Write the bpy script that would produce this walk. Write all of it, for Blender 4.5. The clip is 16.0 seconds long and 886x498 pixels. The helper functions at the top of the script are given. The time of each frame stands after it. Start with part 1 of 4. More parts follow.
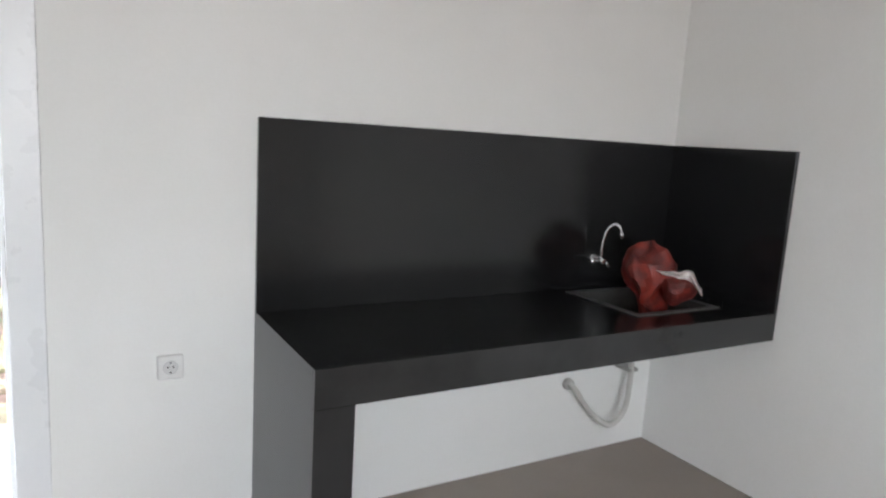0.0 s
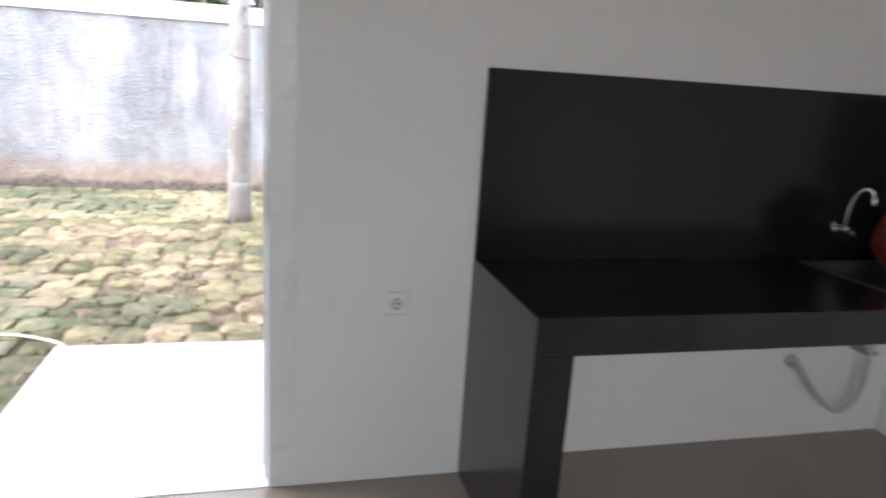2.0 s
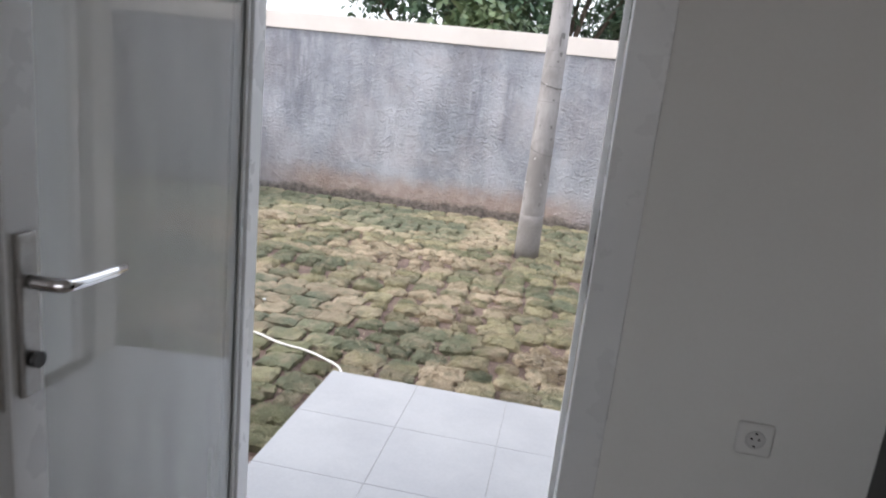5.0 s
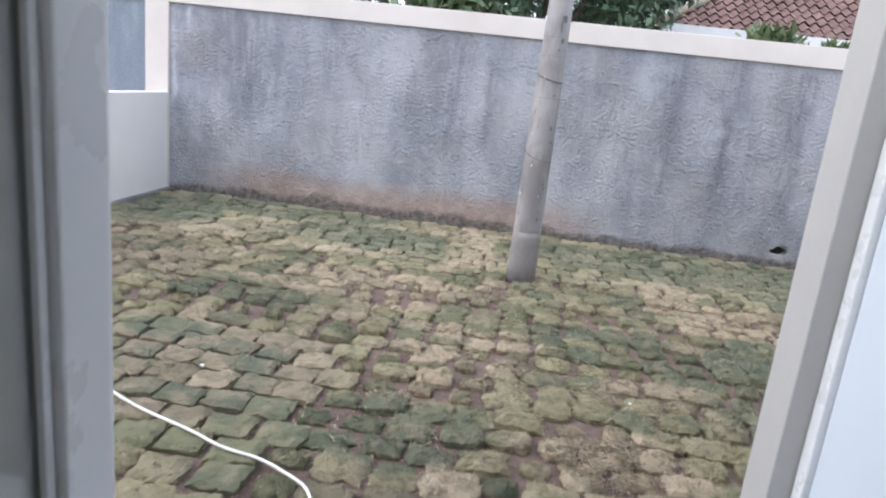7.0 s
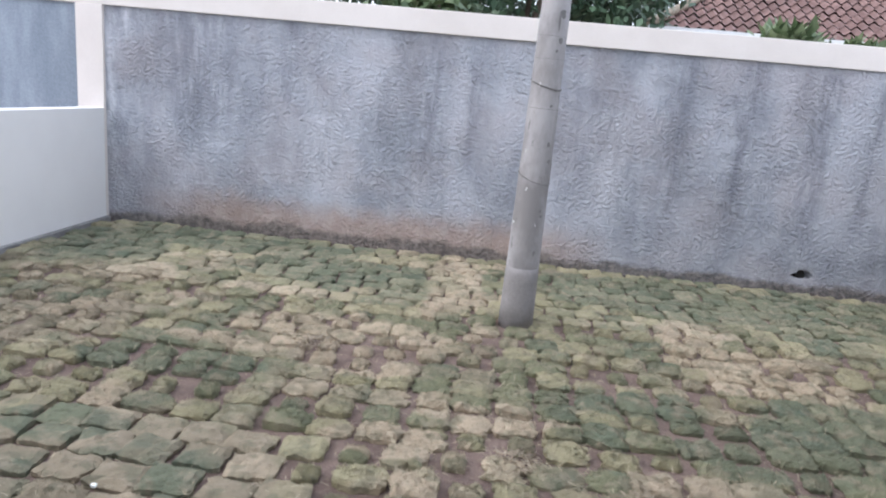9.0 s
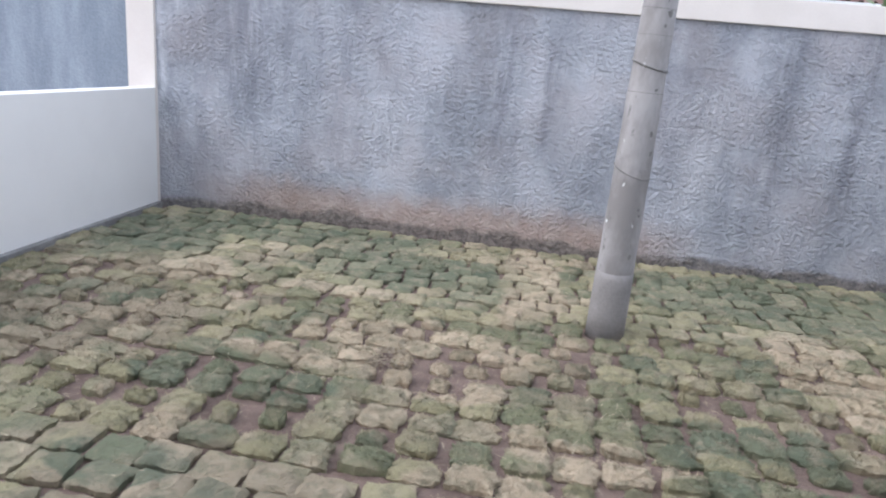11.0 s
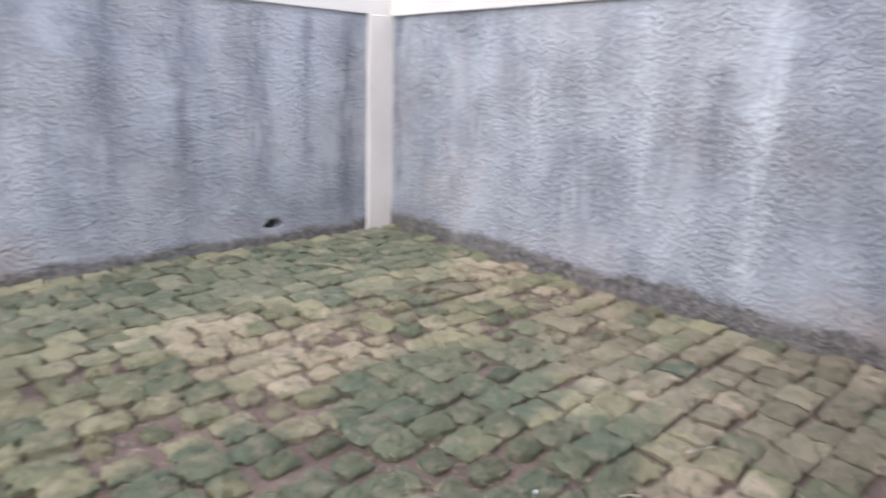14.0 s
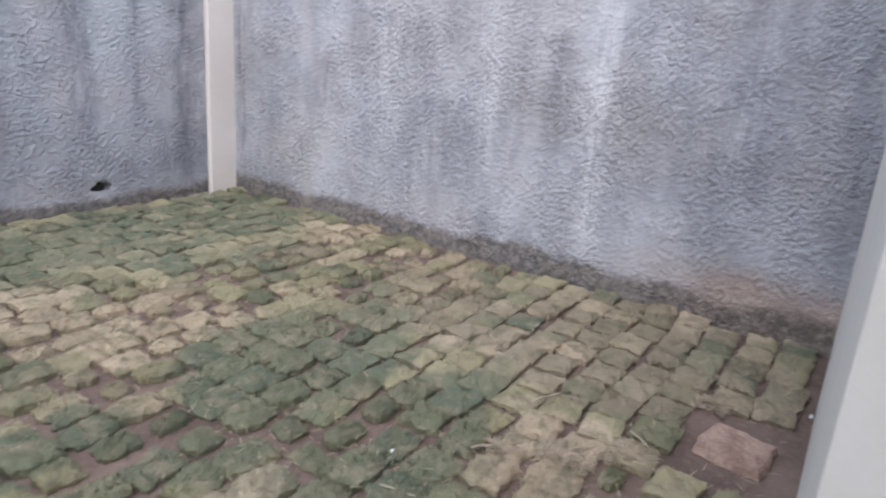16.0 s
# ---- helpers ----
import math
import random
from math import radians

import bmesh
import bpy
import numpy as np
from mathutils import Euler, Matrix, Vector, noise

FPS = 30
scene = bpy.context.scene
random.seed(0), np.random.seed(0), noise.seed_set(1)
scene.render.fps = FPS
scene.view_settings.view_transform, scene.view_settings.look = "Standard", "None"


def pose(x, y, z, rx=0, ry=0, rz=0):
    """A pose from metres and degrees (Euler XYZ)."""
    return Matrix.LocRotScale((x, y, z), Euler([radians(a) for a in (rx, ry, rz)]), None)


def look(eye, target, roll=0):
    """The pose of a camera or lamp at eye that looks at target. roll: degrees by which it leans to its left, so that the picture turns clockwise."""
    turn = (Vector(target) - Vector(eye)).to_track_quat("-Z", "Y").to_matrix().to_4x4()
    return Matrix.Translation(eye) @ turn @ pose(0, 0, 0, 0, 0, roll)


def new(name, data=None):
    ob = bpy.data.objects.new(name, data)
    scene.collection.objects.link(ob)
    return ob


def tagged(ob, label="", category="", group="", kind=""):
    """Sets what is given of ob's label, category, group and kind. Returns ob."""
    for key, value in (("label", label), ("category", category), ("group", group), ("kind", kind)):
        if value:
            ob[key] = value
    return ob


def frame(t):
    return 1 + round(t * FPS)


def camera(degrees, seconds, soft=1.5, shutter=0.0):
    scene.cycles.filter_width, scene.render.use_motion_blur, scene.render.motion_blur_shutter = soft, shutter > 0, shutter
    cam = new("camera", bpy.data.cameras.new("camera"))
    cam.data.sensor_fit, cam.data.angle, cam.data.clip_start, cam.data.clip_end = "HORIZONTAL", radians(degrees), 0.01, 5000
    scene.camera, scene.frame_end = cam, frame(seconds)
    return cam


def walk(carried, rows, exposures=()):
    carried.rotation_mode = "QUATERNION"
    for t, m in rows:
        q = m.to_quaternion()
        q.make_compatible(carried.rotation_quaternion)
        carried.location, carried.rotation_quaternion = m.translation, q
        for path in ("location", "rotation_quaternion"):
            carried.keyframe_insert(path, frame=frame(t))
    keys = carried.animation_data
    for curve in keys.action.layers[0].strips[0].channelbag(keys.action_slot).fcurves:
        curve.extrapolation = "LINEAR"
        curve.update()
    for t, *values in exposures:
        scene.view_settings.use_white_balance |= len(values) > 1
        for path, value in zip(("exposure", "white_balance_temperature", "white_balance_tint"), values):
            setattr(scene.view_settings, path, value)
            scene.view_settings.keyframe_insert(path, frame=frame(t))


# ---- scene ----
cam = camera(67.0, 16.0, soft=2.0, shutter=0.4)
EXPOSURES = [(0, 3.12, 6450, 8), (0.8, 2.98, 6480, 8), (1.4, 2.97, 6480, 8), (1.9, 2.27, 6550, 10), (2.5, 1.62, 6600, 10), (3.0, 1.3, 6600, 10), (3.5, 1.27, 6600, 10), (5.0, 1.03, 6600, 11), (7.5, 0.8, 6100, 11), (12.5, 0.8, 6050, 11), (14.3, 0.92, 6150, 11), (15.0, 0.76, 6200, 12), (16.0, 0.75, 6200, 12)]
PATH = [
    (0, (0.089, -2.268, 1.496), (1.084, -0.563, 1.175), 3.5),
    (0.5, (0.095, -2.267, 1.496), (1.126, -0.605, 1.078), 4.0),
    (1, (0.089, -2.27, 1.488), (1.12, -0.615, 1.045), 4.0),
    (1.5, (0.028, -2.374, 1.517), (0.92, -0.643, 1.06), 3.7),
    (2, (-0.02, -2.235, 1.477), (0.464, -0.356, 0.994), 3.7),
    (2.5, (-0.062, -2.212, 1.461), (0.143, -0.286, 0.961), 3.8),
    (3, (-0.074, -2.197, 1.457), (0.014, -0.252, 1.001), 3.3),
    (3.5, (-0.09, -2.134, 1.448), (-0.099, -0.189, 0.984), 3.3),
    (4, (-0.084, -2.004, 1.459), (-0.285, -0.064, 1.016), 2.9),
    (4.5, (-0.094, -1.846, 1.48), (-0.393, 0.082, 1.039), 4.4),
    (5, (-0.145, -1.602, 1.439), (-0.464, 0.319, 0.981), 6.1),
    (7.3, (-0.597, -0.403, 1.485), (-0.748, 1.531, 0.999), 5.3),
    (7.5, (-0.610, -0.309, 1.468), (-0.743, 1.626, 0.981), 4.4),
    (8, (-0.575, -0.009, 1.486), (-0.796, 1.931, 1.053), 3.0),
    (8.5, (-0.59, 0.132, 1.483), (-0.826, 2.057, 0.996), 3.7),
    (9, (-0.653, 0.401, 1.486), (-0.788, 2.344, 1.032), 5.3),
    (9.5, (-0.737, 0.511, 1.527), (-0.923, 2.443, 1.049), 4.6),
    (12, (-1.033, 1.295, 1.511), (-1.289, 3.2, 0.958), 5.4),
    (12.5, (-0.94, 1.489, 1.443), (-1.079, 3.427, 0.966), 4.9),
    (13, (-0.861, 1.557, 1.492), (-0.643, 3.482, 0.995), 4.6),
    (13.5, (-0.848, 1.568, 1.464), (0.036, 3.3, 0.997), 3.3),
    (14, (-0.781, 1.57, 1.428), (0.591, 2.94, 0.937), 1.9),
    (14.5, (-0.832, 1.569, 1.421), (0.795, 2.624, 0.93), 3.5),
    (15, (-0.828, 1.534, 1.415), (0.905, 2.407, 0.934), 4.2),
    (15.5, (-0.756, 1.541, 1.426), (0.96, 2.433, 0.916), 4.4),
    (16, (-0.754, 1.586, 1.414), (0.874, 2.597, 0.839), 4.3),
]
walk(cam, [(t, look(eye, target, roll)) for t, eye, target, roll in PATH], EXPOSURES)

# ---- light ----
world = bpy.data.worlds.new("overcast_sky")
scene.world = world
world.use_nodes = True
wn = world.node_tree
wn.nodes.clear()
w_out = wn.nodes.new("ShaderNodeOutputWorld")
w_bg = wn.nodes.new("ShaderNodeBackground")
w_sky = wn.nodes.new("ShaderNodeTexSky")
w_sky.sky_type = "NISHITA"
w_sky.sun_disc = False
w_sky.sun_elevation = radians(46)
w_sky.sun_rotation = radians(252)
w_sky.air_density = 1.0
w_sky.dust_density = 6.0
w_mix = wn.nodes.new("ShaderNodeMix")
w_mix.data_type = "RGBA"
w_mix.inputs[0].default_value = 0.75
w_mix.inputs[7].default_value = (9.2, 9.8, 10.8, 1)
wn.links.new(w_sky.outputs[0], w_mix.inputs[6])
wn.links.new(w_mix.outputs[2], w_bg.inputs[0])
w_bg.inputs[1].default_value = 0.125
wn.links.new(w_bg.outputs[0], w_out.inputs[0])

sun_data = bpy.data.lights.new("sun", "SUN")
sun_data.energy = 0.8
sun_data.angle = radians(60)
sun_data.color = (1.0, 0.97, 0.93)
sun = new("sun", sun_data)
sun.matrix_world = look((-9, -3, 10), (0, 0, 0))

win_data = bpy.data.lights.new("window_daylight", "AREA")
win_data.shape = "RECTANGLE"
win_data.size, win_data.size_y = 2.4, 1.6
win_data.energy = 4.7
win_data.color = (1.0, 0.98, 0.95)
win_light = new("window_daylight", win_data)
win_light.matrix_world = look((-0.6, -5.62, 1.7), (-0.6, 0, 1.4))


# ---- materials ----
def tree_of(name):
    m = bpy.data.materials.new(name)
    m.use_nodes = True
    return m, m.node_tree, m.node_tree.nodes["Principled BSDF"]


def noise_node(nt, scale, detail=4, rough=0.55, stretch=None, coord="Object"):
    tc = nt.nodes.new("ShaderNodeTexCoord")
    n = nt.nodes.new("ShaderNodeTexNoise")
    n.inputs["Scale"].default_value = scale
    n.inputs["Detail"].default_value = detail
    n.inputs["Roughness"].default_value = rough
    if stretch:
        mp = nt.nodes.new("ShaderNodeMapping")
        mp.inputs["Scale"].default_value = stretch
        nt.links.new(tc.outputs[coord], mp.inputs[0])
        nt.links.new(mp.outputs[0], n.inputs["Vector"])
    else:
        nt.links.new(tc.outputs[coord], n.inputs["Vector"])
    return n.outputs["Fac"]


def ramp(nt, fac, lo, hi, a=0.0, b=1.0):
    r = nt.nodes.new("ShaderNodeMapRange")
    r.interpolation_type = "SMOOTHSTEP"
    for i, v in enumerate((lo, hi, a, b)):
        r.inputs[i + 1].default_value = v
    nt.links.new(fac, r.inputs[0])
    return r.outputs[0]


def maths(nt, op, a, b):
    n = nt.nodes.new("ShaderNodeMath")
    n.operation = op
    for i, v in enumerate((a, b)):
        if isinstance(v, (int, float)):
            n.inputs[i].default_value = v
        else:
            nt.links.new(v, n.inputs[i])
    return n.outputs[0]


def mixed(nt, fac, a, b):
    n = nt.nodes.new("ShaderNodeMix")
    n.data_type = "RGBA"
    if isinstance(fac, (int, float)):
        n.inputs[0].default_value = fac
    else:
        nt.links.new(fac, n.inputs[0])
    for i, v in ((6, a), (7, b)):
        if isinstance(v, tuple):
            n.inputs[i].default_value = (*v, 1)
        else:
            nt.links.new(v, n.inputs[i])
    return n.outputs[2]


def bump(nt, bsdf, height, strength, distance, before=None):
    b = nt.nodes.new("ShaderNodeBump")
    b.inputs["Strength"].default_value = strength
    b.inputs["Distance"].default_value = distance
    nt.links.new(height, b.inputs["Height"])
    if before:
        nt.links.new(before, b.inputs["Normal"])
    nt.links.new(b.outputs[0], bsdf.inputs["Normal"])
    return b.outputs[0]


def simple(name, a, b, rough=0.6, metal=0.0, scale=3.0, fine=60.0, relief=0.15, depth=0.002, gloss_var=0.08, stretch=None):
    """Two close colours mixed at a coarse and a fine scale, with a fine relief."""
    m, nt, p = tree_of(name)
    big = ramp(nt, noise_node(nt, scale, 5, 0.6, stretch), 0.35, 0.65)
    small = ramp(nt, noise_node(nt, fine, 3), 0.3, 0.7)
    col = mixed(nt, maths(nt, "ADD", maths(nt, "MULTIPLY", big, 0.7), maths(nt, "MULTIPLY", small, 0.3)), a, b)
    nt.links.new(col, p.inputs["Base Color"])
    p.inputs["Metallic"].default_value = metal
    nt.links.new(ramp(nt, noise_node(nt, scale * 2.3, 4), 0.3, 0.7, rough - gloss_var, rough + gloss_var), p.inputs["Roughness"])
    if relief:
        bump(nt, p, noise_node(nt, fine, 4), relief, depth)
    return m


M_PAINT = simple("white_wall_paint", (0.76, 0.76, 0.745), (0.80, 0.80, 0.79), 0.75, scale=1.2, fine=90, relief=0.10, depth=0.002)
M_CEIL = simple("ceiling_paint", (0.78, 0.78, 0.77), (0.82, 0.82, 0.81), 0.85, scale=1.0, fine=80, relief=0.05)
M_CREAM = simple("cream_render_paint", (0.68, 0.62, 0.58), (0.75, 0.69, 0.65), 0.8, scale=1.6, fine=70, relief=0.15)
M_HOUSE = simple("outer_wall_paint", (0.76, 0.745, 0.735), (0.80, 0.785, 0.775), 0.8, scale=1.3, fine=80, relief=0.10)
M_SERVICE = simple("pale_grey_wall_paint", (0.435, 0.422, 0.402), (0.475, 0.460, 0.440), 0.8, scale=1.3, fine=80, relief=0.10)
M_FOOTING = simple("grey_cement_footing", (0.17, 0.165, 0.165), (0.26, 0.255, 0.25), 0.9, scale=6, fine=90, relief=0.4, depth=0.005)
M_SPALL = simple("dark_spalled_concrete", (0.12, 0.115, 0.11), (0.20, 0.19, 0.185), 0.9, scale=20, fine=120, relief=0.5, depth=0.004)
M_ALU = simple("white_coated_aluminium", (0.74, 0.75, 0.77), (0.78, 0.79, 0.80), 0.32, scale=4, fine=200, relief=0.02)
# darker copy of the white aluminium: shade of the door edge as colour
M_EDGESHADE = simple("shaded_aluminium_edge", (0.36, 0.36, 0.36), (0.43, 0.43, 0.43), 0.45, scale=6, fine=200, relief=0.02)
M_LOCK = simple("brushed_lock_steel", (0.30, 0.29, 0.28), (0.38, 0.37, 0.36), 0.38, 0.9, scale=20, fine=300, relief=0.04)
M_CHROME = simple("chrome", (0.75, 0.75, 0.77), (0.82, 0.82, 0.84), 0.10, 1.0, scale=9, fine=150, relief=0.0, gloss_var=0.04)
M_DARK = simple("dark_metal", (0.03, 0.03, 0.032), (0.06, 0.06, 0.06), 0.45, 0.3, scale=20, fine=200, relief=0.05)
M_GRANITE = simple("black_granite", (0.008, 0.008, 0.009), (0.013, 0.013, 0.014), 0.20, scale=2, fine=420, relief=0.0, gloss_var=0.0)
M_GREYEDGE = simple("honed_dark_granite", (0.017, 0.017, 0.018), (0.027, 0.027, 0.028), 0.22, scale=4, fine=380, relief=0.0, gloss_var=0.0)
M_SINK = simple("dark_sink_steel", (0.10, 0.10, 0.10), (0.15, 0.15, 0.15), 0.42, 0.5, scale=9, fine=240, relief=0.02)
M_FLOOR = simple("taupe_floor_tile", (0.285, 0.24, 0.205), (0.31, 0.262, 0.225), 0.20, scale=2.0, fine=120, relief=0.0, gloss_var=0.015)
M_FLOOREDGE = simple("pale_tile_edge", (0.50, 0.46, 0.42), (0.58, 0.54, 0.50), 0.5, scale=5, fine=120, relief=0.05)
M_SILL = simple("white_sill_tile", (0.80, 0.80, 0.80), (0.85, 0.85, 0.85), 0.22, scale=3, fine=120, relief=0.02)
M_TILE = simple("grey_terrace_tile", (0.345, 0.35, 0.375), (0.41, 0.415, 0.435), 0.36, scale=2.2, fine=90, relief=0.05)
M_GROUT = simple("dusty_grout", (0.38, 0.375, 0.37), (0.50, 0.495, 0.49), 0.9, scale=8, fine=120, relief=0.2)
M_SOCKET = simple("white_socket_plastic", (0.74, 0.74, 0.73), (0.78, 0.78, 0.77), 0.35, scale=9, fine=150, relief=0.0)
M_SOCKETIN = simple("shaded_socket_plastic", (0.56, 0.56, 0.56), (0.62, 0.62, 0.62), 0.4, scale=9, fine=150, relief=0.0)
M_HOSEGREY = simple("grey_drain_hose", (0.46, 0.45, 0.43), (0.58, 0.57, 0.55), 0.5, scale=9, fine=150, relief=0.1)
M_HOSE = simple("white_hose", (0.72, 0.70, 0.68), (0.82, 0.80, 0.78), 0.45, scale=6, fine=120, relief=0.05)
M_STICK = simple("dry_stick", (0.26, 0.215, 0.16), (0.46, 0.40, 0.32), 0.85, scale=14, fine=120, relief=0.3)
M_STONE = simple("pink_stone", (0.36, 0.235, 0.19), (0.66, 0.50, 0.42), 0.9, scale=9, fine=60, relief=0.8, depth=0.006)
M_BARK = simple("bark", (0.09, 0.07, 0.055), (0.17, 0.14, 0.11), 0.9, scale=6, fine=50, relief=0.6, depth=0.01)
M_ROOF = simple("clay_roof_tile", (0.125, 0.072, 0.066), (0.235, 0.145, 0.130), 0.85, scale=1.6, fine=9, relief=0.3, depth=0.01)
M_ORANGE = simple("orange_clay_ridge", (0.34, 0.12, 0.06), (0.42, 0.18, 0.10), 0.8, scale=3, fine=20, relief=0.3)
M_PLASTER = simple("pale_far_plaster", (0.55, 0.53, 0.50), (0.63, 0.61, 0.58), 0.85, scale=1.5, fine=30, relief=0.1)
M_FASCIA = simple("white_fascia_paint", (0.70, 0.72, 0.72), (0.80, 0.82, 0.82), 0.6, scale=2, fine=30, relief=0.05)
M_DEAD = simple("dark_void", (0.012, 0.011, 0.010), (0.03, 0.027, 0.025), 0.9, scale=9, fine=60, relief=0.3)


def glass():
    """Clear glass with the milky haze of its reflections mixed in as uneven pale colour."""
    m, nt, p = tree_of("window_glass")
    p.inputs["Base Color"].default_value = (0.93, 0.96, 0.96, 1)
    p.inputs["Transmission Weight"].default_value = 1.0
    p.inputs["IOR"].default_value = 1.5
    nt.links.new(ramp(nt, noise_node(nt, 6, 5), 0.3, 0.75, 0.0, 0.04), p.inputs["Roughness"])
    # pale diffuse share that brightens the pane in place of reflected haze
    haze = nt.nodes.new("ShaderNodeBsdfDiffuse")
    haze.inputs["Color"].default_value = (0.74, 0.77, 0.78, 1)
    both = nt.nodes.new("ShaderNodeMixShader")
    nt.links.new(ramp(nt, noise_node(nt, 1.0, 5, 0.6, (3, 3, 0.8)), 0.3, 0.7, 0.14, 0.30), both.inputs[0])
    nt.links.new(p.outputs[0], both.inputs[1])
    nt.links.new(haze.outputs[0], both.inputs[2])
    nt.links.new(both.outputs[0], nt.nodes["Material Output"].inputs[0])
    return m


M_GLASS = glass()


def frosted():
    m, nt, p = tree_of("frosted_panel")
    p.inputs["Base Color"].default_value = (0.66, 0.72, 0.78, 1)
    nt.links.new(ramp(nt, noise_node(nt, 5, 4), 0.3, 0.7, 0.3, 0.4), p.inputs["Roughness"])
    return m


M_PANEL = frosted()


def plastic_bag(name, a, b):
    m, nt, p = tree_of(name)
    nt.links.new(mixed(nt, ramp(nt, noise_node(nt, 14, 4), 0.35, 0.65), a, b), p.inputs["Base Color"])
    p.inputs["Roughness"].default_value = 0.48
    p.inputs["Subsurface Weight"].default_value = 0.15
    p.inputs["Subsurface Radius"].default_value = (0.02, 0.006, 0.005)
    bump(nt, p, noise_node(nt, 30, 4), 0.5, 0.006)
    return m


M_RED = plastic_bag("red_plastic", (0.10, 0.016, 0.014), (0.24, 0.026, 0.016))
M_WHITEBAG = plastic_bag("white_plastic", (0.66, 0.62, 0.60), (0.78, 0.74, 0.72))


def yard_wall_material(name, along, silt_from, silt_to, stains, foot_top):
    """Sprayed cement render: pebbly relief, rain streaks, a band of splashed silt and a dark damp foot.
    along: which of x (0), y (1) runs along the wall. stains: (place, width, top, bottom, strength)."""
    m, nt, p = tree_of(name)
    tc = nt.nodes.new("ShaderNodeTexCoord")
    sep = nt.nodes.new("ShaderNodeSeparateXYZ")
    nt.links.new(tc.outputs["Object"], sep.inputs[0])
    u, z = sep.outputs[along], sep.outputs[2]
    streak = noise_node(nt, 1.0, 5, 0.6, (2.2, 2.2, 0.62))
    blotch = noise_node(nt, 1.7, 6, 0.62)
    fine = noise_node(nt, 16, 5, 0.65)
    pale = ramp(nt, maths(nt, "ADD", maths(nt, "MULTIPLY", streak, 0.58), maths(nt, "MULTIPLY", blotch, 0.42)), 0.36, 0.62)
    col = mixed(nt, pale, (0.240, 0.253, 0.288), (0.425, 0.437, 0.480))
    warm = ramp(nt, noise_node(nt, 1.3, 4), 0.42, 0.64, 0.0, 0.75)
    col = mixed(nt, warm, col, mixed(nt, pale, (0.275, 0.262, 0.279), (0.418, 0.402, 0.428)))
    col = mixed(nt, ramp(nt, fine, 0.35, 0.7, 0.0, 0.18), col, (0.53, 0.54, 0.58))
    wob = maths(nt, "MULTIPLY", maths(nt, "SUBTRACT", noise_node(nt, 5, 4), 0.5), 0.22)
    for place, width, top, bottom, strength in stains:
        d = maths(nt, "ABSOLUTE", maths(nt, "ADD", maths(nt, "SUBTRACT", u, place), wob), 0)
        across = ramp(nt, d, 0.0, width, 1.0, 0.0)
        down = maths(nt, "MULTIPLY", ramp(nt, z, bottom, bottom + 0.5, 0, 1), ramp(nt, z, top, top + 0.12, 1, 0))
        rag = ramp(nt, noise_node(nt, 1.0, 5, 0.7, (9, 9, 2.0)), 0.30, 0.62)
        k = maths(nt, "MULTIPLY", maths(nt, "MULTIPLY", across, down), maths(nt, "MULTIPLY", rag, abs(strength)))
        col = mixed(nt, k, col, (0.15, 0.155, 0.185) if strength > 0 else (0.62, 0.63, 0.67))
    edge = maths(nt, "ADD", z, maths(nt, "MULTIPLY", maths(nt, "SUBTRACT", noise_node(nt, 3.5, 5, 0.65), 0.5), 0.30))
    reach = maths(nt, "MULTIPLY", ramp(nt, u, silt_from - 0.6, silt_from + 0.6, 0, 1), ramp(nt, u, silt_to - 0.7, silt_to + 0.5, 1, 0))
    silt = maths(nt, "MULTIPLY", ramp(nt, edge, 0.08, 0.38, 0.82, 0.0), reach)
    col = mixed(nt, silt, col, mixed(nt, ramp(nt, noise_node(nt, 6, 5), 0.35, 0.7), (0.33, 0.235, 0.190), (0.43, 0.335, 0.285)))
    foot = ramp(nt, maths(nt, "ADD", z, maths(nt, "MULTIPLY", maths(nt, "SUBTRACT", noise_node(nt, 1.3, 6, 0.68), 0.5), 0.36)), foot_top - 0.05, foot_top + 0.03, 0.86, 0.0)
    col = mixed(nt, foot, col, mixed(nt, ramp(nt, fine, 0.4, 0.6), (0.085, 0.076, 0.070), (0.20, 0.172, 0.152)))
    nt.links.new(col, p.inputs["Base Color"])
    p.inputs["Roughness"].default_value = 0.92
    v = nt.nodes.new("ShaderNodeTexVoronoi")
    v.feature = "SMOOTH_F1"
    v.inputs["Scale"].default_value = 36
    nt.links.new(tc.outputs["Object"], v.inputs["Vector"])
    rough_patch = ramp(nt, noise_node(nt, 2.0, 4, 0.6), 0.36, 0.62, 0.30, 1.0)
    n1 = bump(nt, p, maths(nt, "MULTIPLY", noise_node(nt, 30, 3, 0.6, (1, 1, 1.1)), rough_patch), 1.0, 0.040)
    n2 = bump(nt, p, maths(nt, "MULTIPLY", v.outputs["Distance"], rough_patch), 0.6, 0.010, n1)
    n3 = bump(nt, p, noise_node(nt, 90, 3, 0.6), 0.5, 0.006, n2)
    bump(nt, p, noise_node(nt, 3.0, 3), 0.3, 0.03, n3)
    return m


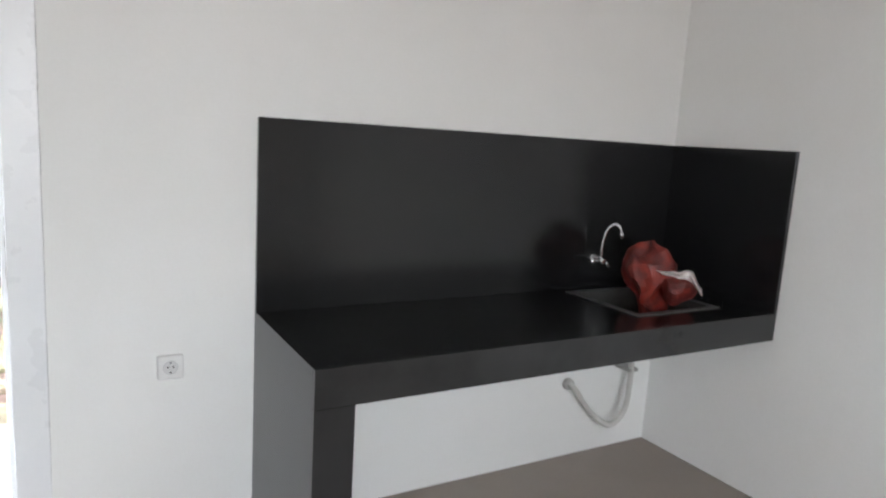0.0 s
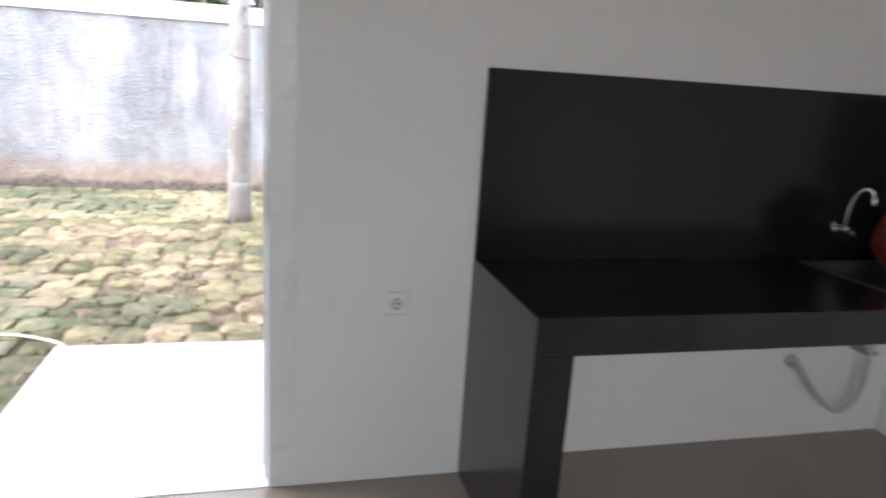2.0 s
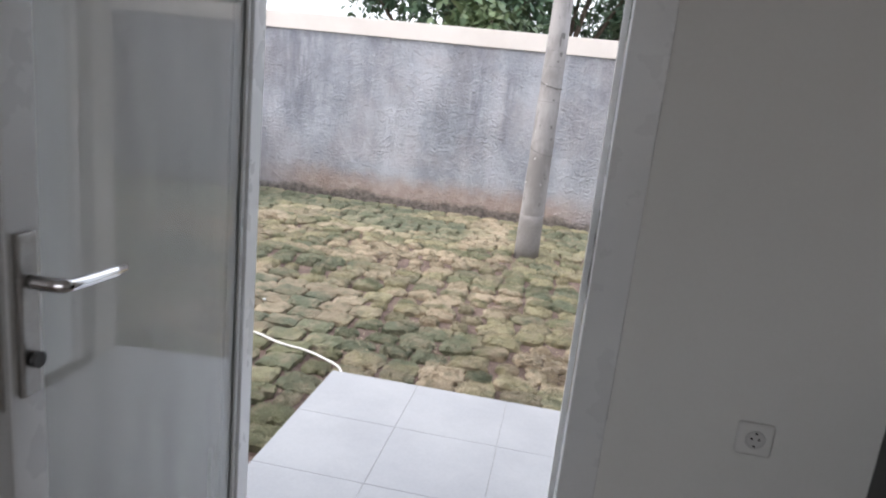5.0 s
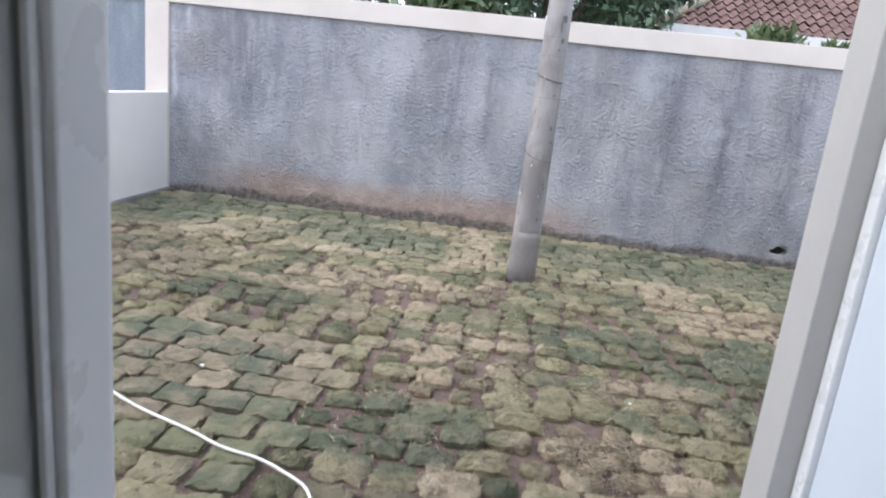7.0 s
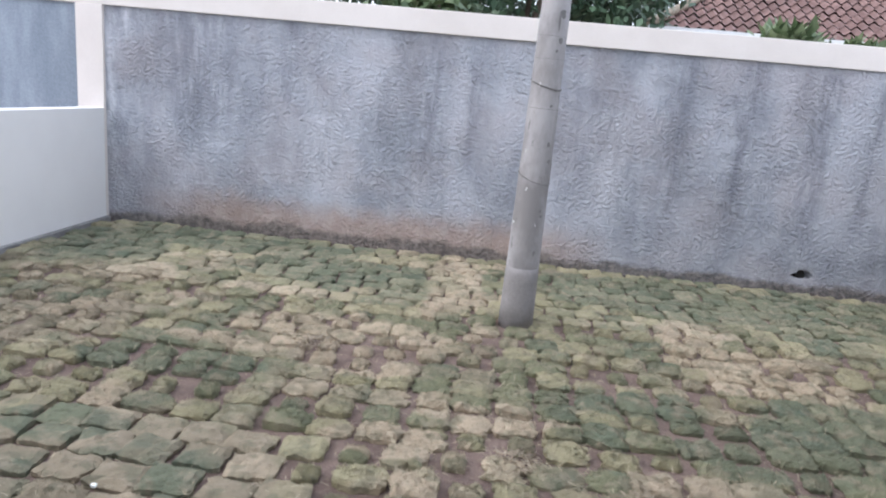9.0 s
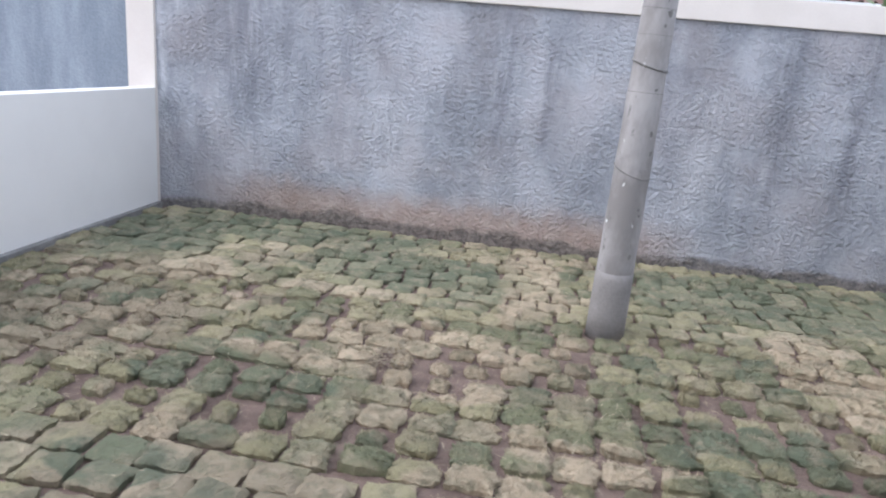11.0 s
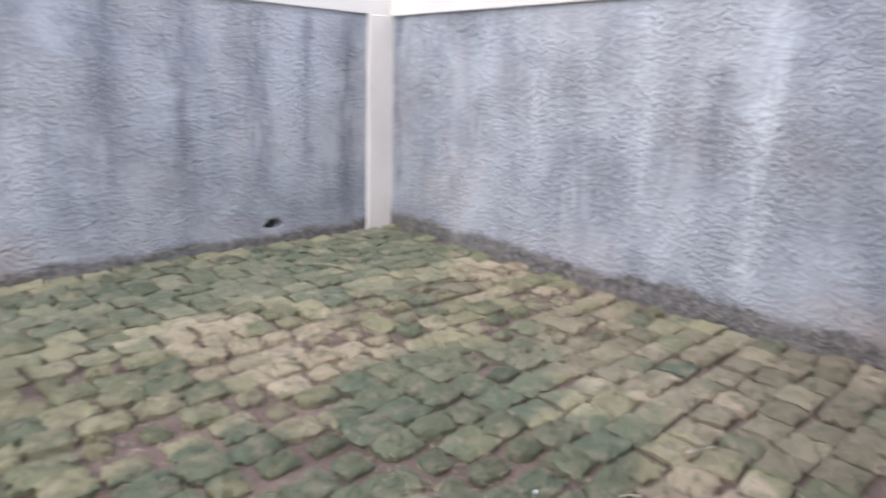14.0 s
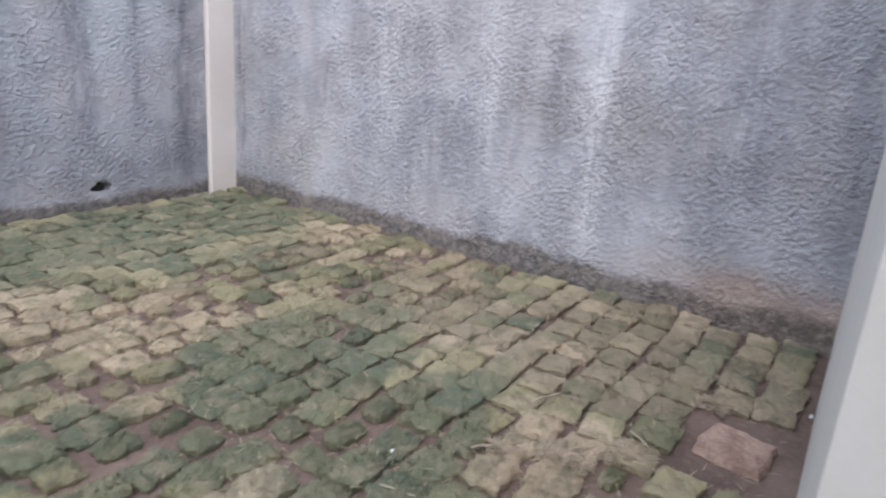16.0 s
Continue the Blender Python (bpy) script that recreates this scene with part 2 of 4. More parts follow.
M_NORTH = yard_wall_material("sprayed_cement_north", 0, -4.0, 0.3, [(-1.36, 0.26, 1.95, 0.45, 0.62), (-0.95, 0.12, 1.75, 0.5, 0.5), (-3.75, 0.7, 1.95, 0.7, 0.7), (-2.75, 0.2, 2.0, 0.9, 0.5), (0.15, 0.3, 1.6, 0.2, 0.5), (1.0, 0.2, 1.95, 0.25, 0.7), (1.62, 0.18, 1.95, 0.2, 0.7), (2.3, 0.2, 1.9, 0.2, 0.75), (2.8, 0.12, 1.9, 0.3, 0.6), (3.25, 0.14, 1.9, -0.2, 0.8), (-4.42, 0.07, 1.95, 1.55, -0.9), (-4.60, 0.07, 2.0, 0.2, -0.6), (-2.4, 0.3, 1.1, 0.2, -0.5), (0.4, 0.4, 1.4, 0.1, -0.4)], 0.0)
M_EAST = yard_wall_material("sprayed_cement_east", 1, 0.5, 2.6, [(3.15, 0.20, 1.9, -0.1, -0.65), (3.45, 0.16, 1.5, 0.7, 0.6), (4.5, 0.5, 1.0, 0.0, 0.55), (5.7, 0.25, 1.2, 0.5, 0.5), (2.2, 0.4, 2.0, 0.6, 0.6), (5.0, 0.3, 1.5, 0.4, -0.5), (6.85, 0.12, 2.0, -0.1, 0.8), (1.6, 0.2, 2.0, 0.3, 0.5), (4.0, 0.18, 1.9, 0.3, -0.5)], 0.055)
M_WEST = simple("blue_grey_render", (0.20, 0.235, 0.285), (0.32, 0.365, 0.425), 0.9, scale=1.6, fine=40, relief=0.6, depth=0.012, stretch=(2.2, 2.2, 0.5))


def pole_concrete():
    m, nt, p = tree_of("weathered_pole_concrete")
    big = ramp(nt, noise_node(nt, 3.0, 5, 0.6, (1, 1, 0.5)), 0.38, 0.62)
    col = mixed(nt, big, (0.215, 0.200, 0.198), (0.370, 0.350, 0.350))
    spot = ramp(nt, noise_node(nt, 1.0, 5, 0.7, (16, 16, 5)), 0.60, 0.70, 0.0, 0.75)
    col = mixed(nt, spot, col, (0.10, 0.095, 0.095))
    chip = ramp(nt, noise_node(nt, 9, 3, 0.5, (2, 2, 1)), 0.70, 0.74, 0.0, 0.8)
    col = mixed(nt, chip, col, (0.68, 0.67, 0.66))
    nt.links.new(col, p.inputs["Base Color"])
    p.inputs["Roughness"].default_value = 0.85
    bump(nt, p, noise_node(nt, 40, 5), 0.35, 0.006)
    return m


M_POLE = pole_concrete()
M_POLEFOOT = simple("smooth_pole_sleeve", (0.205, 0.190, 0.186), (0.305, 0.284, 0.280), 0.85, scale=4, fine=60, relief=0.2)


def soil():
    m, nt, p = tree_of("red_brown_soil")
    col = mixed(nt, ramp(nt, noise_node(nt, 2.5, 6, 0.65), 0.35, 0.65), (0.165, 0.112, 0.094), (0.275, 0.195, 0.164))
    col = mixed(nt, ramp(nt, noise_node(nt, 30, 5, 0.7), 0.5, 0.72, 0, 0.6), col, (0.33, 0.255, 0.19))
    nt.links.new(col, p.inputs["Base Color"])
    p.inputs["Roughness"].default_value = 0.95
    n1 = bump(nt, p, noise_node(nt, 22, 6, 0.75), 1.0, 0.05)
    bump(nt, p, noise_node(nt, 90, 4, 0.7), 0.6, 0.005, n1)
    return m


M_SOIL = soil()


def turf(name, per_object):
    """Cut turf: each piece green, olive or straw by its own lot and by where it lies in the yard."""
    m, nt, p = tree_of(name)
    geo = nt.nodes.new("ShaderNodeNewGeometry")
    if per_object:
        rnd = nt.nodes.new("ShaderNodeObjectInfo").outputs["Random"]
    else:
        at = nt.nodes.new("ShaderNodeAttribute")
        at.attribute_name = "piece"
        rnd = at.outputs["Fac"]
    pos = nt.nodes.new("ShaderNodeSeparateXYZ")
    nt.links.new(geo.outputs["Position"], pos.inputs[0])

    def field(scale, shift, detail=3):
        mp = nt.nodes.new("ShaderNodeMapping")
        mp.inputs["Location"].default_value = shift
        nt.links.new(geo.outputs["Position"], mp.inputs[0])
        n = nt.nodes.new("ShaderNodeTexNoise")
        n.inputs["Scale"].default_value = scale
        n.inputs["Detail"].default_value = detail
        n.inputs["Roughness"].default_value = 0.6
        nt.links.new(mp.outputs[0], n.inputs["Vector"])
        return n.outputs["Fac"]

    def lot(k):
        """A number from 0 to 1 of the piece's own."""
        return maths(nt, "FRACT", maths(nt, "MULTIPLY", rnd, k), 0)

    wob = maths(nt, "MULTIPLY", maths(nt, "SUBTRACT", field(2.0, (0, 0, 0), 3), 0.5), 1.2)

    def patch(x, y, rx, ry):
        """1 in a ragged oval round (x, y), falling to 0 outside."""
        dx = maths(nt, "POWER", maths(nt, "ABSOLUTE", maths(nt, "MULTIPLY", maths(nt, "SUBTRACT", pos.outputs[0], x), 1 / rx), 0), 2)
        dy = maths(nt, "POWER", maths(nt, "ABSOLUTE", maths(nt, "MULTIPLY", maths(nt, "SUBTRACT", pos.outputs[1], y), 1 / ry), 0), 2)
        return ramp(nt, maths(nt, "ADD", maths(nt, "ADD", dx, dy), wob), 0.4, 1.7, 1.0, 0.0)

    def chance(places, base, scale, shift, own):
        """Pieces turn this way as often as the place's share says."""
        share = ramp(nt, field(scale, shift, 3), 0.40, 0.70, 0.0, base)
        here = patch(*places[0])
        for q in places[1:]:
            here = maths(nt, "MAXIMUM", here, patch(*q))
        share = maths(nt, "MAXIMUM", share, here)
        return here, ramp(nt, maths(nt, "SUBTRACT", share, maths(nt, "ADD", maths(nt, "MULTIPLY", own, 0.8), 0.08)), -0.20, 0.22)

    straw_here, straw = chance(((-1.5, 4.45, 0.75, 0.35), (-1.32, 4.03, 0.35, 0.2), (-2.2, 4.15, 0.35, 0.14), (-3.5, 5.3, 0.45, 0.35), (0.9, 5.2, 0.25, 0.35), (1.1, 4.75, 0.55, 0.3), (1.45, 4.45, 0.4, 0.2), (-2.28, 5.2, 0.3, 0.12), (-0.9, 5.9, 0.26, 0.95), (-0.5, 3.55, 0.4, 0.12), (-1.0, 3.2, 0.35, 0.15), (1.05, 4.4, 0.3, 0.25), (3.3, 5.1, 0.4, 0.3), (2.55, 5.4, 0.4, 0.15), (2.37, 1.9, 0.2, 0.15), (1.5, 2.4, 0.35, 0.25), (0.05, 2.25, 0.42, 0.32)), 0.52, 1.5, (3.1, 0.4, 0), lot(17.31))
    lush_here, lush = chance(((-1.0, 2.25, 0.42, 0.32), (-2.4, 3.8, 0.5, 0.25), (-1.9, 5.9, 1.0, 0.45), (-3.0, 6.6, 1.2, 0.4), (2.4, 5.95, 0.95, 0.85), (0.9, 6.2, 1.2, 0.6), (1.5, 3.75, 0.7, 0.5), (0.9, 3.5, 0.5, 0.3), (-2.5, 3.0, 0.3, 0.15), (1.2, 2.95, 0.6, 0.3), (0.2, 3.9, 0.5, 0.2), (-4.0, 6.0, 0.6, 0.7), (-3.1, 2.05, 0.5, 0.25), (3.2, 6.4, 0.6, 0.6)), 0.55, 1.8, (7.7, 2.3, 0), lot(29.7))
    _, dull = chance(((-2.1, 2.65, 0.65, 0.6), (-3.5, 4.3, 0.6, 0.6), (2.75, 2.5, 0.8, 0.9), (2.6, 3.7, 0.6, 0.5)), 0.45, 1.2, (1.7, 5.3, 0), lot(53.9))
    straw = maths(nt, "MULTIPLY", straw, maths(nt, "SUBTRACT", 1.0, maths(nt, "MULTIPLY", lush_here, 0.9)))
    lush = maths(nt, "MULTIPLY", lush, maths(nt, "SUBTRACT", 1.0, maths(nt, "MULTIPLY", straw_here, 0.7)))
    olive = mixed(nt, lot(41.7), (0.345, 0.315, 0.195), (0.450, 0.402, 0.258))
    olive = mixed(nt, ramp(nt, lot(71.3), 0.55, 0.75), olive, (0.255, 0.258, 0.160))
    col = mixed(nt, maths(nt, "MULTIPLY", dull, 0.85), olive, mixed(nt, lot(11.9), (0.290, 0.240, 0.178), (0.400, 0.325, 0.245)))
    col = mixed(nt, maths(nt, "MULTIPLY", lush, 0.9), col, mixed(nt, lot(13.3), (0.135, 0.166, 0.120), (0.205, 0.222, 0.148)))
    col = mixed(nt, maths(nt, "MULTIPLY", straw, 0.9), col, mixed(nt, lot(23.1), (0.50, 0.402, 0.292), (0.63, 0.512, 0.382)))
    col = mixed(nt, ramp(nt, field(9, (4, 0, 0), 3), 0.47, 0.68, 0.0, 0.6), col, (0.40, 0.335, 0.25))
    col = mixed(nt, ramp(nt, field(12, (5, 1, 0), 3), 0.47, 0.68, 0.0, 0.6), col, (0.200, 0.200, 0.138))
    col = mixed(nt, ramp(nt, field(60, (1, 0, 0), 4), 0.55, 0.75, 0.0, 0.35), col, (0.12, 0.10, 0.085))
    tone = ramp(nt, geo.outputs["Random Per Island"], 0.0, 1.0)
    col = mixed(nt, maths(nt, "MULTIPLY", ramp(nt, tone, 0.6, 1.0), 0.22), col, (0.62, 0.53, 0.36))
    col = mixed(nt, maths(nt, "MULTIPLY", ramp(nt, tone, 0.4, 0.0), 0.16), col, (0.10, 0.10, 0.055))
    low = ramp(nt, maths(nt, "ADD", pos.outputs[2], maths(nt, "MULTIPLY", maths(nt, "SUBTRACT", field(40, (2, 0, 0), 3), 0.5), 0.02)), -0.142, -0.126, 0.85, 0.0)
    col = mixed(nt, low, col, (0.175, 0.125, 0.100))
    nt.links.new(col, p.inputs["Base Color"])
    p.inputs["Roughness"].default_value = 0.9
    p.inputs["Specular IOR Level"].default_value = 0.2
    n1 = bump(nt, p, noise_node(nt, 55, 5, 0.75), 1.0, 0.024)
    bump(nt, p, noise_node(nt, 160, 3, 0.7), 0.8, 0.005, n1)
    return m


M_TURF = turf("cut_turf", True)
M_TURFREST = turf("cut_turf_rest", False)
M_TUFT = simple("dead_grass", (0.34, 0.285, 0.215), (0.52, 0.445, 0.355), 0.9, scale=9.0, fine=60, relief=0.0)
M_STRAW = simple("dry_straw", (0.42, 0.34, 0.22), (0.66, 0.57, 0.42), 0.85, scale=3.0, fine=60, relief=0.0)


def leaf(name, a, b, c):
    m, nt, p = tree_of(name)
    geo = nt.nodes.new("ShaderNodeNewGeometry")
    col = mixed(nt, geo.outputs["Random Per Island"], a, b)
    col = mixed(nt, ramp(nt, noise_node(nt, 0.9, 3), 0.45, 0.65), col, c)
    nt.links.new(col, p.inputs["Base Color"])
    p.inputs["Roughness"].default_value = 0.5
    p.inputs["Transmission Weight"].default_value = 0.0
    p.inputs["Subsurface Weight"].default_value = 0.0
    return m


M_LEAF = leaf("dark_green_leaves", (0.050, 0.095, 0.058), (0.110, 0.175, 0.095), (0.075, 0.125, 0.085))
M_LEAFB = leaf("light_green_leaves", (0.085, 0.135, 0.060), (0.16, 0.205, 0.10), (0.11, 0.15, 0.09))


# ---- building tools ----
def thing(name, label, category, group="", kind="", at=(0, 0, 0)):
    ob = new(name)
    ob.location = at
    return tagged(ob, label, category, group, kind)


def part(name, bm, material, parent=None, label=""):
    me = bpy.data.meshes.new(name)
    bm.to_mesh(me)
    bm.free()
    me.materials.append(material)
    ob = new(name, me)
    ob.parent = parent
    if label:
        ob["label"] = label
    return ob


def box(bm, x0, x1, y0, y1, z0, z1, bevel=0.0, segments=2):
    r = bmesh.ops.create_cube(bm, size=1.0, matrix=Matrix.Translation(((x0 + x1) / 2, (y0 + y1) / 2, (z0 + z1) / 2)) @ Matrix.Diagonal((x1 - x0, y1 - y0, z1 - z0, 1)))
    if bevel:
        edges = {e for v in r["verts"] for e in v.link_edges}
        bmesh.ops.bevel(bm, geom=list(edges), offset=bevel, segments=segments, affect="EDGES", profile=0.5)
    return bm


def boxed(x0, x1, y0, y1, z0, z1, bevel=0.0, segments=2):
    return box(bmesh.new(), x0, x1, y0, y1, z0, z1, bevel, segments)


def tube(points, radius, sides=10, caps=True):
    """A round tube along points; radius is one number or one for each point."""
    bm = bmesh.new()
    pts = [Vector(q) for q in points]
    rings = []
    up = Vector((0.03, 0.05, 1))
    for i, q in enumerate(pts):
        d = (pts[min(i + 1, len(pts) - 1)] - pts[max(i - 1, 0)]).normalized()
        a = d.cross(up if abs(d.dot(up.normalized())) < 0.95 else Vector((1, 0, 0))).normalized()
        if rings and a.dot(last) < 0:
            a = -a
        last = a
        b = d.cross(a)
        r = radius[i] if isinstance(radius, (list, tuple)) else radius
        rings.append([bm.verts.new(q + r * (math.cos(2 * math.pi * k / sides) * a + math.sin(2 * math.pi * k / sides) * b)) for k in range(sides)])
    for r0, r1 in zip(rings, rings[1:]):
        for k in range(sides):
            f = bm.faces.new((r0[k], r0[(k + 1) % sides], r1[(k + 1) % sides], r1[k]))
            f.smooth = True
    if caps:
        bm.faces.new(rings[0])
        bm.faces.new(rings[-1][::-1])
    bmesh.ops.recalc_face_normals(bm, faces=bm.faces)
    return bm


def curve_points(keys, n):
    """n points of a smooth line through the keys."""
    k = [Vector(q) for q in keys]
    k = [2 * k[0] - k[1], *k, 2 * k[-1] - k[-2]]
    out = []
    for i in range(n):
        s = i / (n - 1) * (len(k) - 3)
        j = min(int(s), len(k) - 4)
        t = s - j
        a, b, c, d = k[j:j + 4]
        out.append(0.5 * (2 * b + (c - a) * t + (2 * a - 5 * b + 4 * c - d) * t * t + (3 * b - a - 3 * c + d) * t ** 3))
    return out


def mesh_of(name, verts, faces, material, parent=None, label="", smooth=False):
    me = bpy.data.meshes.new(name)
    me.from_pydata(verts, [], faces)
    me.materials.append(material)
    if smooth:
        me.shade_smooth()
    ob = new(name, me)
    ob.parent = parent
    if label:
        ob["label"] = label
    return ob


def structure(name, bm, material, label, category):
    return tagged(part(name, bm, material), label, category, "", "structure")


# ---- the ground and the house shell ----
YARD = -0.10          # top of the turf
WALL_N = 7.0          # face of the far yard wall
WALL_E = 3.80         # face of the yard wall beside the house, at the far corner
SKEW = Matrix.Translation((WALL_E, WALL_N, 0)) @ Matrix.Rotation(radians(-3.7), 4, "Z") @ Matrix.Translation((-WALL_E, -WALL_N, 0))
WALL_W = -4.65        # face of the low wall
COPE0, COPE1 = 2.02, 2.23

bm = bmesh.new()
bmesh.ops.create_grid(bm, x_segments=2, y_segments=2, size=300, matrix=Matrix.Translation((0, 0, YARD - 0.036)))
structure("ground", bm, M_SOIL, "bare red-brown soil under the laid turf", "ground")

structure("floor", boxed(-3.2, 2.66, -5.6, 0.0, -0.25, 0.0), M_FLOOR, "glossy taupe tiled kitchen floor", "floor")
structure("floor_sill", boxed(-1.0, 0.05, 0.0, 0.15, -0.25, 0.004), M_SILL, "white tiled threshold in the doorway", "threshold")

DOOR0, DOOR1, DOORH = -1.0, 0.05, 2.13
bm = bmesh.new()
box(bm, -3.35, DOOR0, 0.0, 0.15, -0.25, 3.0)
box(bm, DOOR1, 2.66, 0.0, 0.15, -0.25, 3.0)
box(bm, DOOR0, DOOR1, 0.0, 0.15, DOORH, 3.0)
structure("wall_north", bm, M_PAINT, "plain white painted kitchen wall with the doorway to the yard", "wall")
structure("wall_east", boxed(2.66, 2.81, -5.75, 0.15, -0.25, 3.0), M_PAINT, "plain white painted kitchen side wall", "wall")
structure("wall_west", boxed(-3.35, -3.2, -5.75, 0.0, -0.25, 3.0), M_PAINT, "plain white painted wall", "wall")
bm = bmesh.new()
box(bm, -3.2, -1.9, -5.75, -5.6, -0.25, 3.0)
box(bm, 0.7, 2.66, -5.75, -5.6, -0.25, 3.0)
box(bm, -1.9, 0.7, -5.75, -5.6, -0.25, 0.8)
box(bm, -1.9, 0.7, -5.75, -5.6, 2.6, 3.0)
structure("wall_south", bm, M_PAINT, "plain white painted wall with a window opening", "wall")
structure("ceiling", boxed(-3.35, 2.81, -5.75, 0.15, 3.0, 3.12), M_CEIL, "plain white ceiling", "ceiling")

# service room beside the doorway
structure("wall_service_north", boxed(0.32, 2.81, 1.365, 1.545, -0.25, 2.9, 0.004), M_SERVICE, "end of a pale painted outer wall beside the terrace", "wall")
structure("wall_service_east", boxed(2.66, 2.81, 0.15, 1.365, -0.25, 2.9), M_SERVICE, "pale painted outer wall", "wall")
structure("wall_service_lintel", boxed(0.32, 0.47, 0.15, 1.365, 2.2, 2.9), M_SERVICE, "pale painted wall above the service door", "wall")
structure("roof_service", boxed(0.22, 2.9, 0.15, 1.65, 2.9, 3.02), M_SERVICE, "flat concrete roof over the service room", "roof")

service = tagged(thing("door_1", "pale blue-white aluminium service door, closed", "door", kind="structure"))
part("frame_post", boxed(0.385, 0.45, 1.305, 1.362, -0.05, 2.197, 0.004), M_ALU, service)
part("frame_post", boxed(0.385, 0.45, 0.153, 0.21, -0.05, 2.197, 0.004), M_ALU, service)
part("frame_head", boxed(0.385, 0.45, 0.212, 1.303, 2.14, 2.197, 0.004), M_ALU, service)
part("door_panel", boxed(0.405, 0.435, 0.213, 1.302, -0.04, 2.137, 0.004), M_PANEL, service, "pale blue frosted door panel")


# terrace of large grey tiles
base = structure("terrace", boxed(-1.186, 0.318, 0.152, 1.552, -0.30, -0.0522), M_GROUT, "terrace of smooth grey tiles outside the doorway", "terrace")
cols = [(-1.186, -0.7245), (-0.7225, -0.2615), (-0.2595, 0.318)]
for c0, c1 in cols:
    for r in range(3):
        y0 = 0.154 + r * 0.4665
        part("tile", boxed(c0, c1, y0, y0 + 0.4647, -0.062, -0.050, 0.0008, 1), M_TILE, base)

# ---- the yard walls ----
HOLE_X, HOLE_Z = 2.41, 0.06
bm = bmesh.new()
for x0, x1, z0, z1 in ((-4.65, HOLE_X - 0.15, -0.4, COPE0), (HOLE_X + 0.15, 3.50, -0.4, COPE0), (HOLE_X - 0.15, HOLE_X + 0.15, -0.4, HOLE_Z - 0.08), (HOLE_X - 0.15, HOLE_X + 0.15, HOLE_Z + 0.08, COPE0)):
    box(bm, x0, x1, WALL_N, WALL_N + 0.15, z0, z1)
north = structure("yard_wall_north", bm, M_NORTH, "tall rough-rendered grey cement wall with damp stains and a drain hole", "wall")
# the block round the drain hole, with a ragged opening through it
bm = bmesh.new()
rng = random.Random(5)
inner, outer, back = [], [], []
for k in range(16):
    a = 2 * math.pi * k / 16
    c, s = math.cos(a), math.sin(a)
    q = 1 / max(abs(c), abs(s))
    outer.append(bm.verts.new((HOLE_X + c * q * 0.15, WALL_N, HOLE_Z + s * q * 0.08)))
    w = 0.86 + 0.34 * rng.random()
    inner.append(bm.verts.new((HOLE_X + c * 0.092 * w, WALL_N + 0.008, HOLE_Z + s * (0.052 if s > 0 else 0.034) * w)))
    back.append(bm.verts.new((HOLE_X + c * 0.075, WALL_N + 0.15, HOLE_Z + s * 0.035)))
for k in range(16):
    j = (k + 1) % 16
    bm.faces.new((outer[k], outer[j], inner[j], inner[k]))
    bm.faces.new((inner[k], inner[j], back[j], back[k]))
part("drain_hole_rim", bm, M_NORTH, north)
part("drain_pipe", tube([(HOLE_X, WALL_N + 0.06, HOLE_Z), (HOLE_X, WALL_N + 0.34, HOLE_Z - 0.01)], 0.05, 14), M_DEAD, north, "dark drain pipe in the wall")

bm = boxed(WALL_E, WALL_E + 0.15, -6.0, WALL_N, -0.4, COPE0)
bm.transform(SKEW)
structure("yard_wall_east", bm, M_EAST, "tall rough-rendered grey cement wall streaked by rain", "wall")
structure("yard_wall_neighbour", boxed(-14.0, -4.93, WALL_N + 0.02, WALL_N + 0.15, -0.4, COPE0), M_WEST, "bluish grey rendered wall of the next plot", "wall")
structure("coping_north", boxed(-4.93, WALL_E + 0.16, WALL_N - 0.03, WALL_N + 0.18, COPE0, COPE1, 0.006), M_CREAM, "cream painted concrete beam along the wall top", "coping")
structure("coping_neighbour", boxed(-14.0, -4.934, WALL_N - 0.01, WALL_N + 0.18, COPE0, COPE1, 0.006), M_CREAM, "cream painted concrete beam along the wall top", "coping")
bm = boxed(WALL_E - 0.03, WALL_E + 0.18, -6.0, WALL_N + 0.10, COPE0, COPE1 + 0.003, 0.006)
bm.transform(SKEW)
structure("coping_east", bm, M_CREAM, "cream painted concrete beam along the wall top", "coping")
structure("pillar_west", boxed(-4.93, -4.65, WALL_N - 0.035, WALL_N + 0.19, -0.4, COPE0, 0.006), M_CREAM, "cream painted concrete pillar in the yard wall", "pillar")
structure("pillar_corner", boxed(3.50, WALL_E + 0.02, WALL_N - 0.05, WALL_N + 0.17, -0.4, COPE0 - 0.001, 0.008), M_CREAM, "cream painted concrete column in the wall corner", "pillar")
structure("low_wall", boxed(-4.80, WALL_W, 0.15, WALL_N - 0.036, -0.4, 1.03, 0.008), M_HOUSE, "low smooth white garden wall between the plots", "wall")
structure("low_wall_footing", boxed(-4.65, -4.60, 0.15, WALL_N - 0.04, -0.4, -0.075, 0.01), M_FOOTING, "grey cement footing of the low wall", "footing")


# ---- kitchen door ----
frame_door = thing("door_2", "white aluminium door frame of the yard doorway", "door frame", kind="structure")
part("jamb", boxed(-0.045, 0.0496, -0.004, 0.075, 0.004, 2.128, 0.003), M_ALU, frame_door)
part("stop", boxed(-0.062, -0.047, 0.052, 0.075, 0.004, 2.08, 0.002), M_ALU, frame_door)
part("jamb", boxed(-0.998, -0.955, 0.012, 0.075, 0.004, 2.128, 0.004), M_ALU, frame_door)
part("head", boxed(-0.953, -0.047, 0.012, 0.075, 2.082, 2.128, 0.004), M_ALU, frame_door)
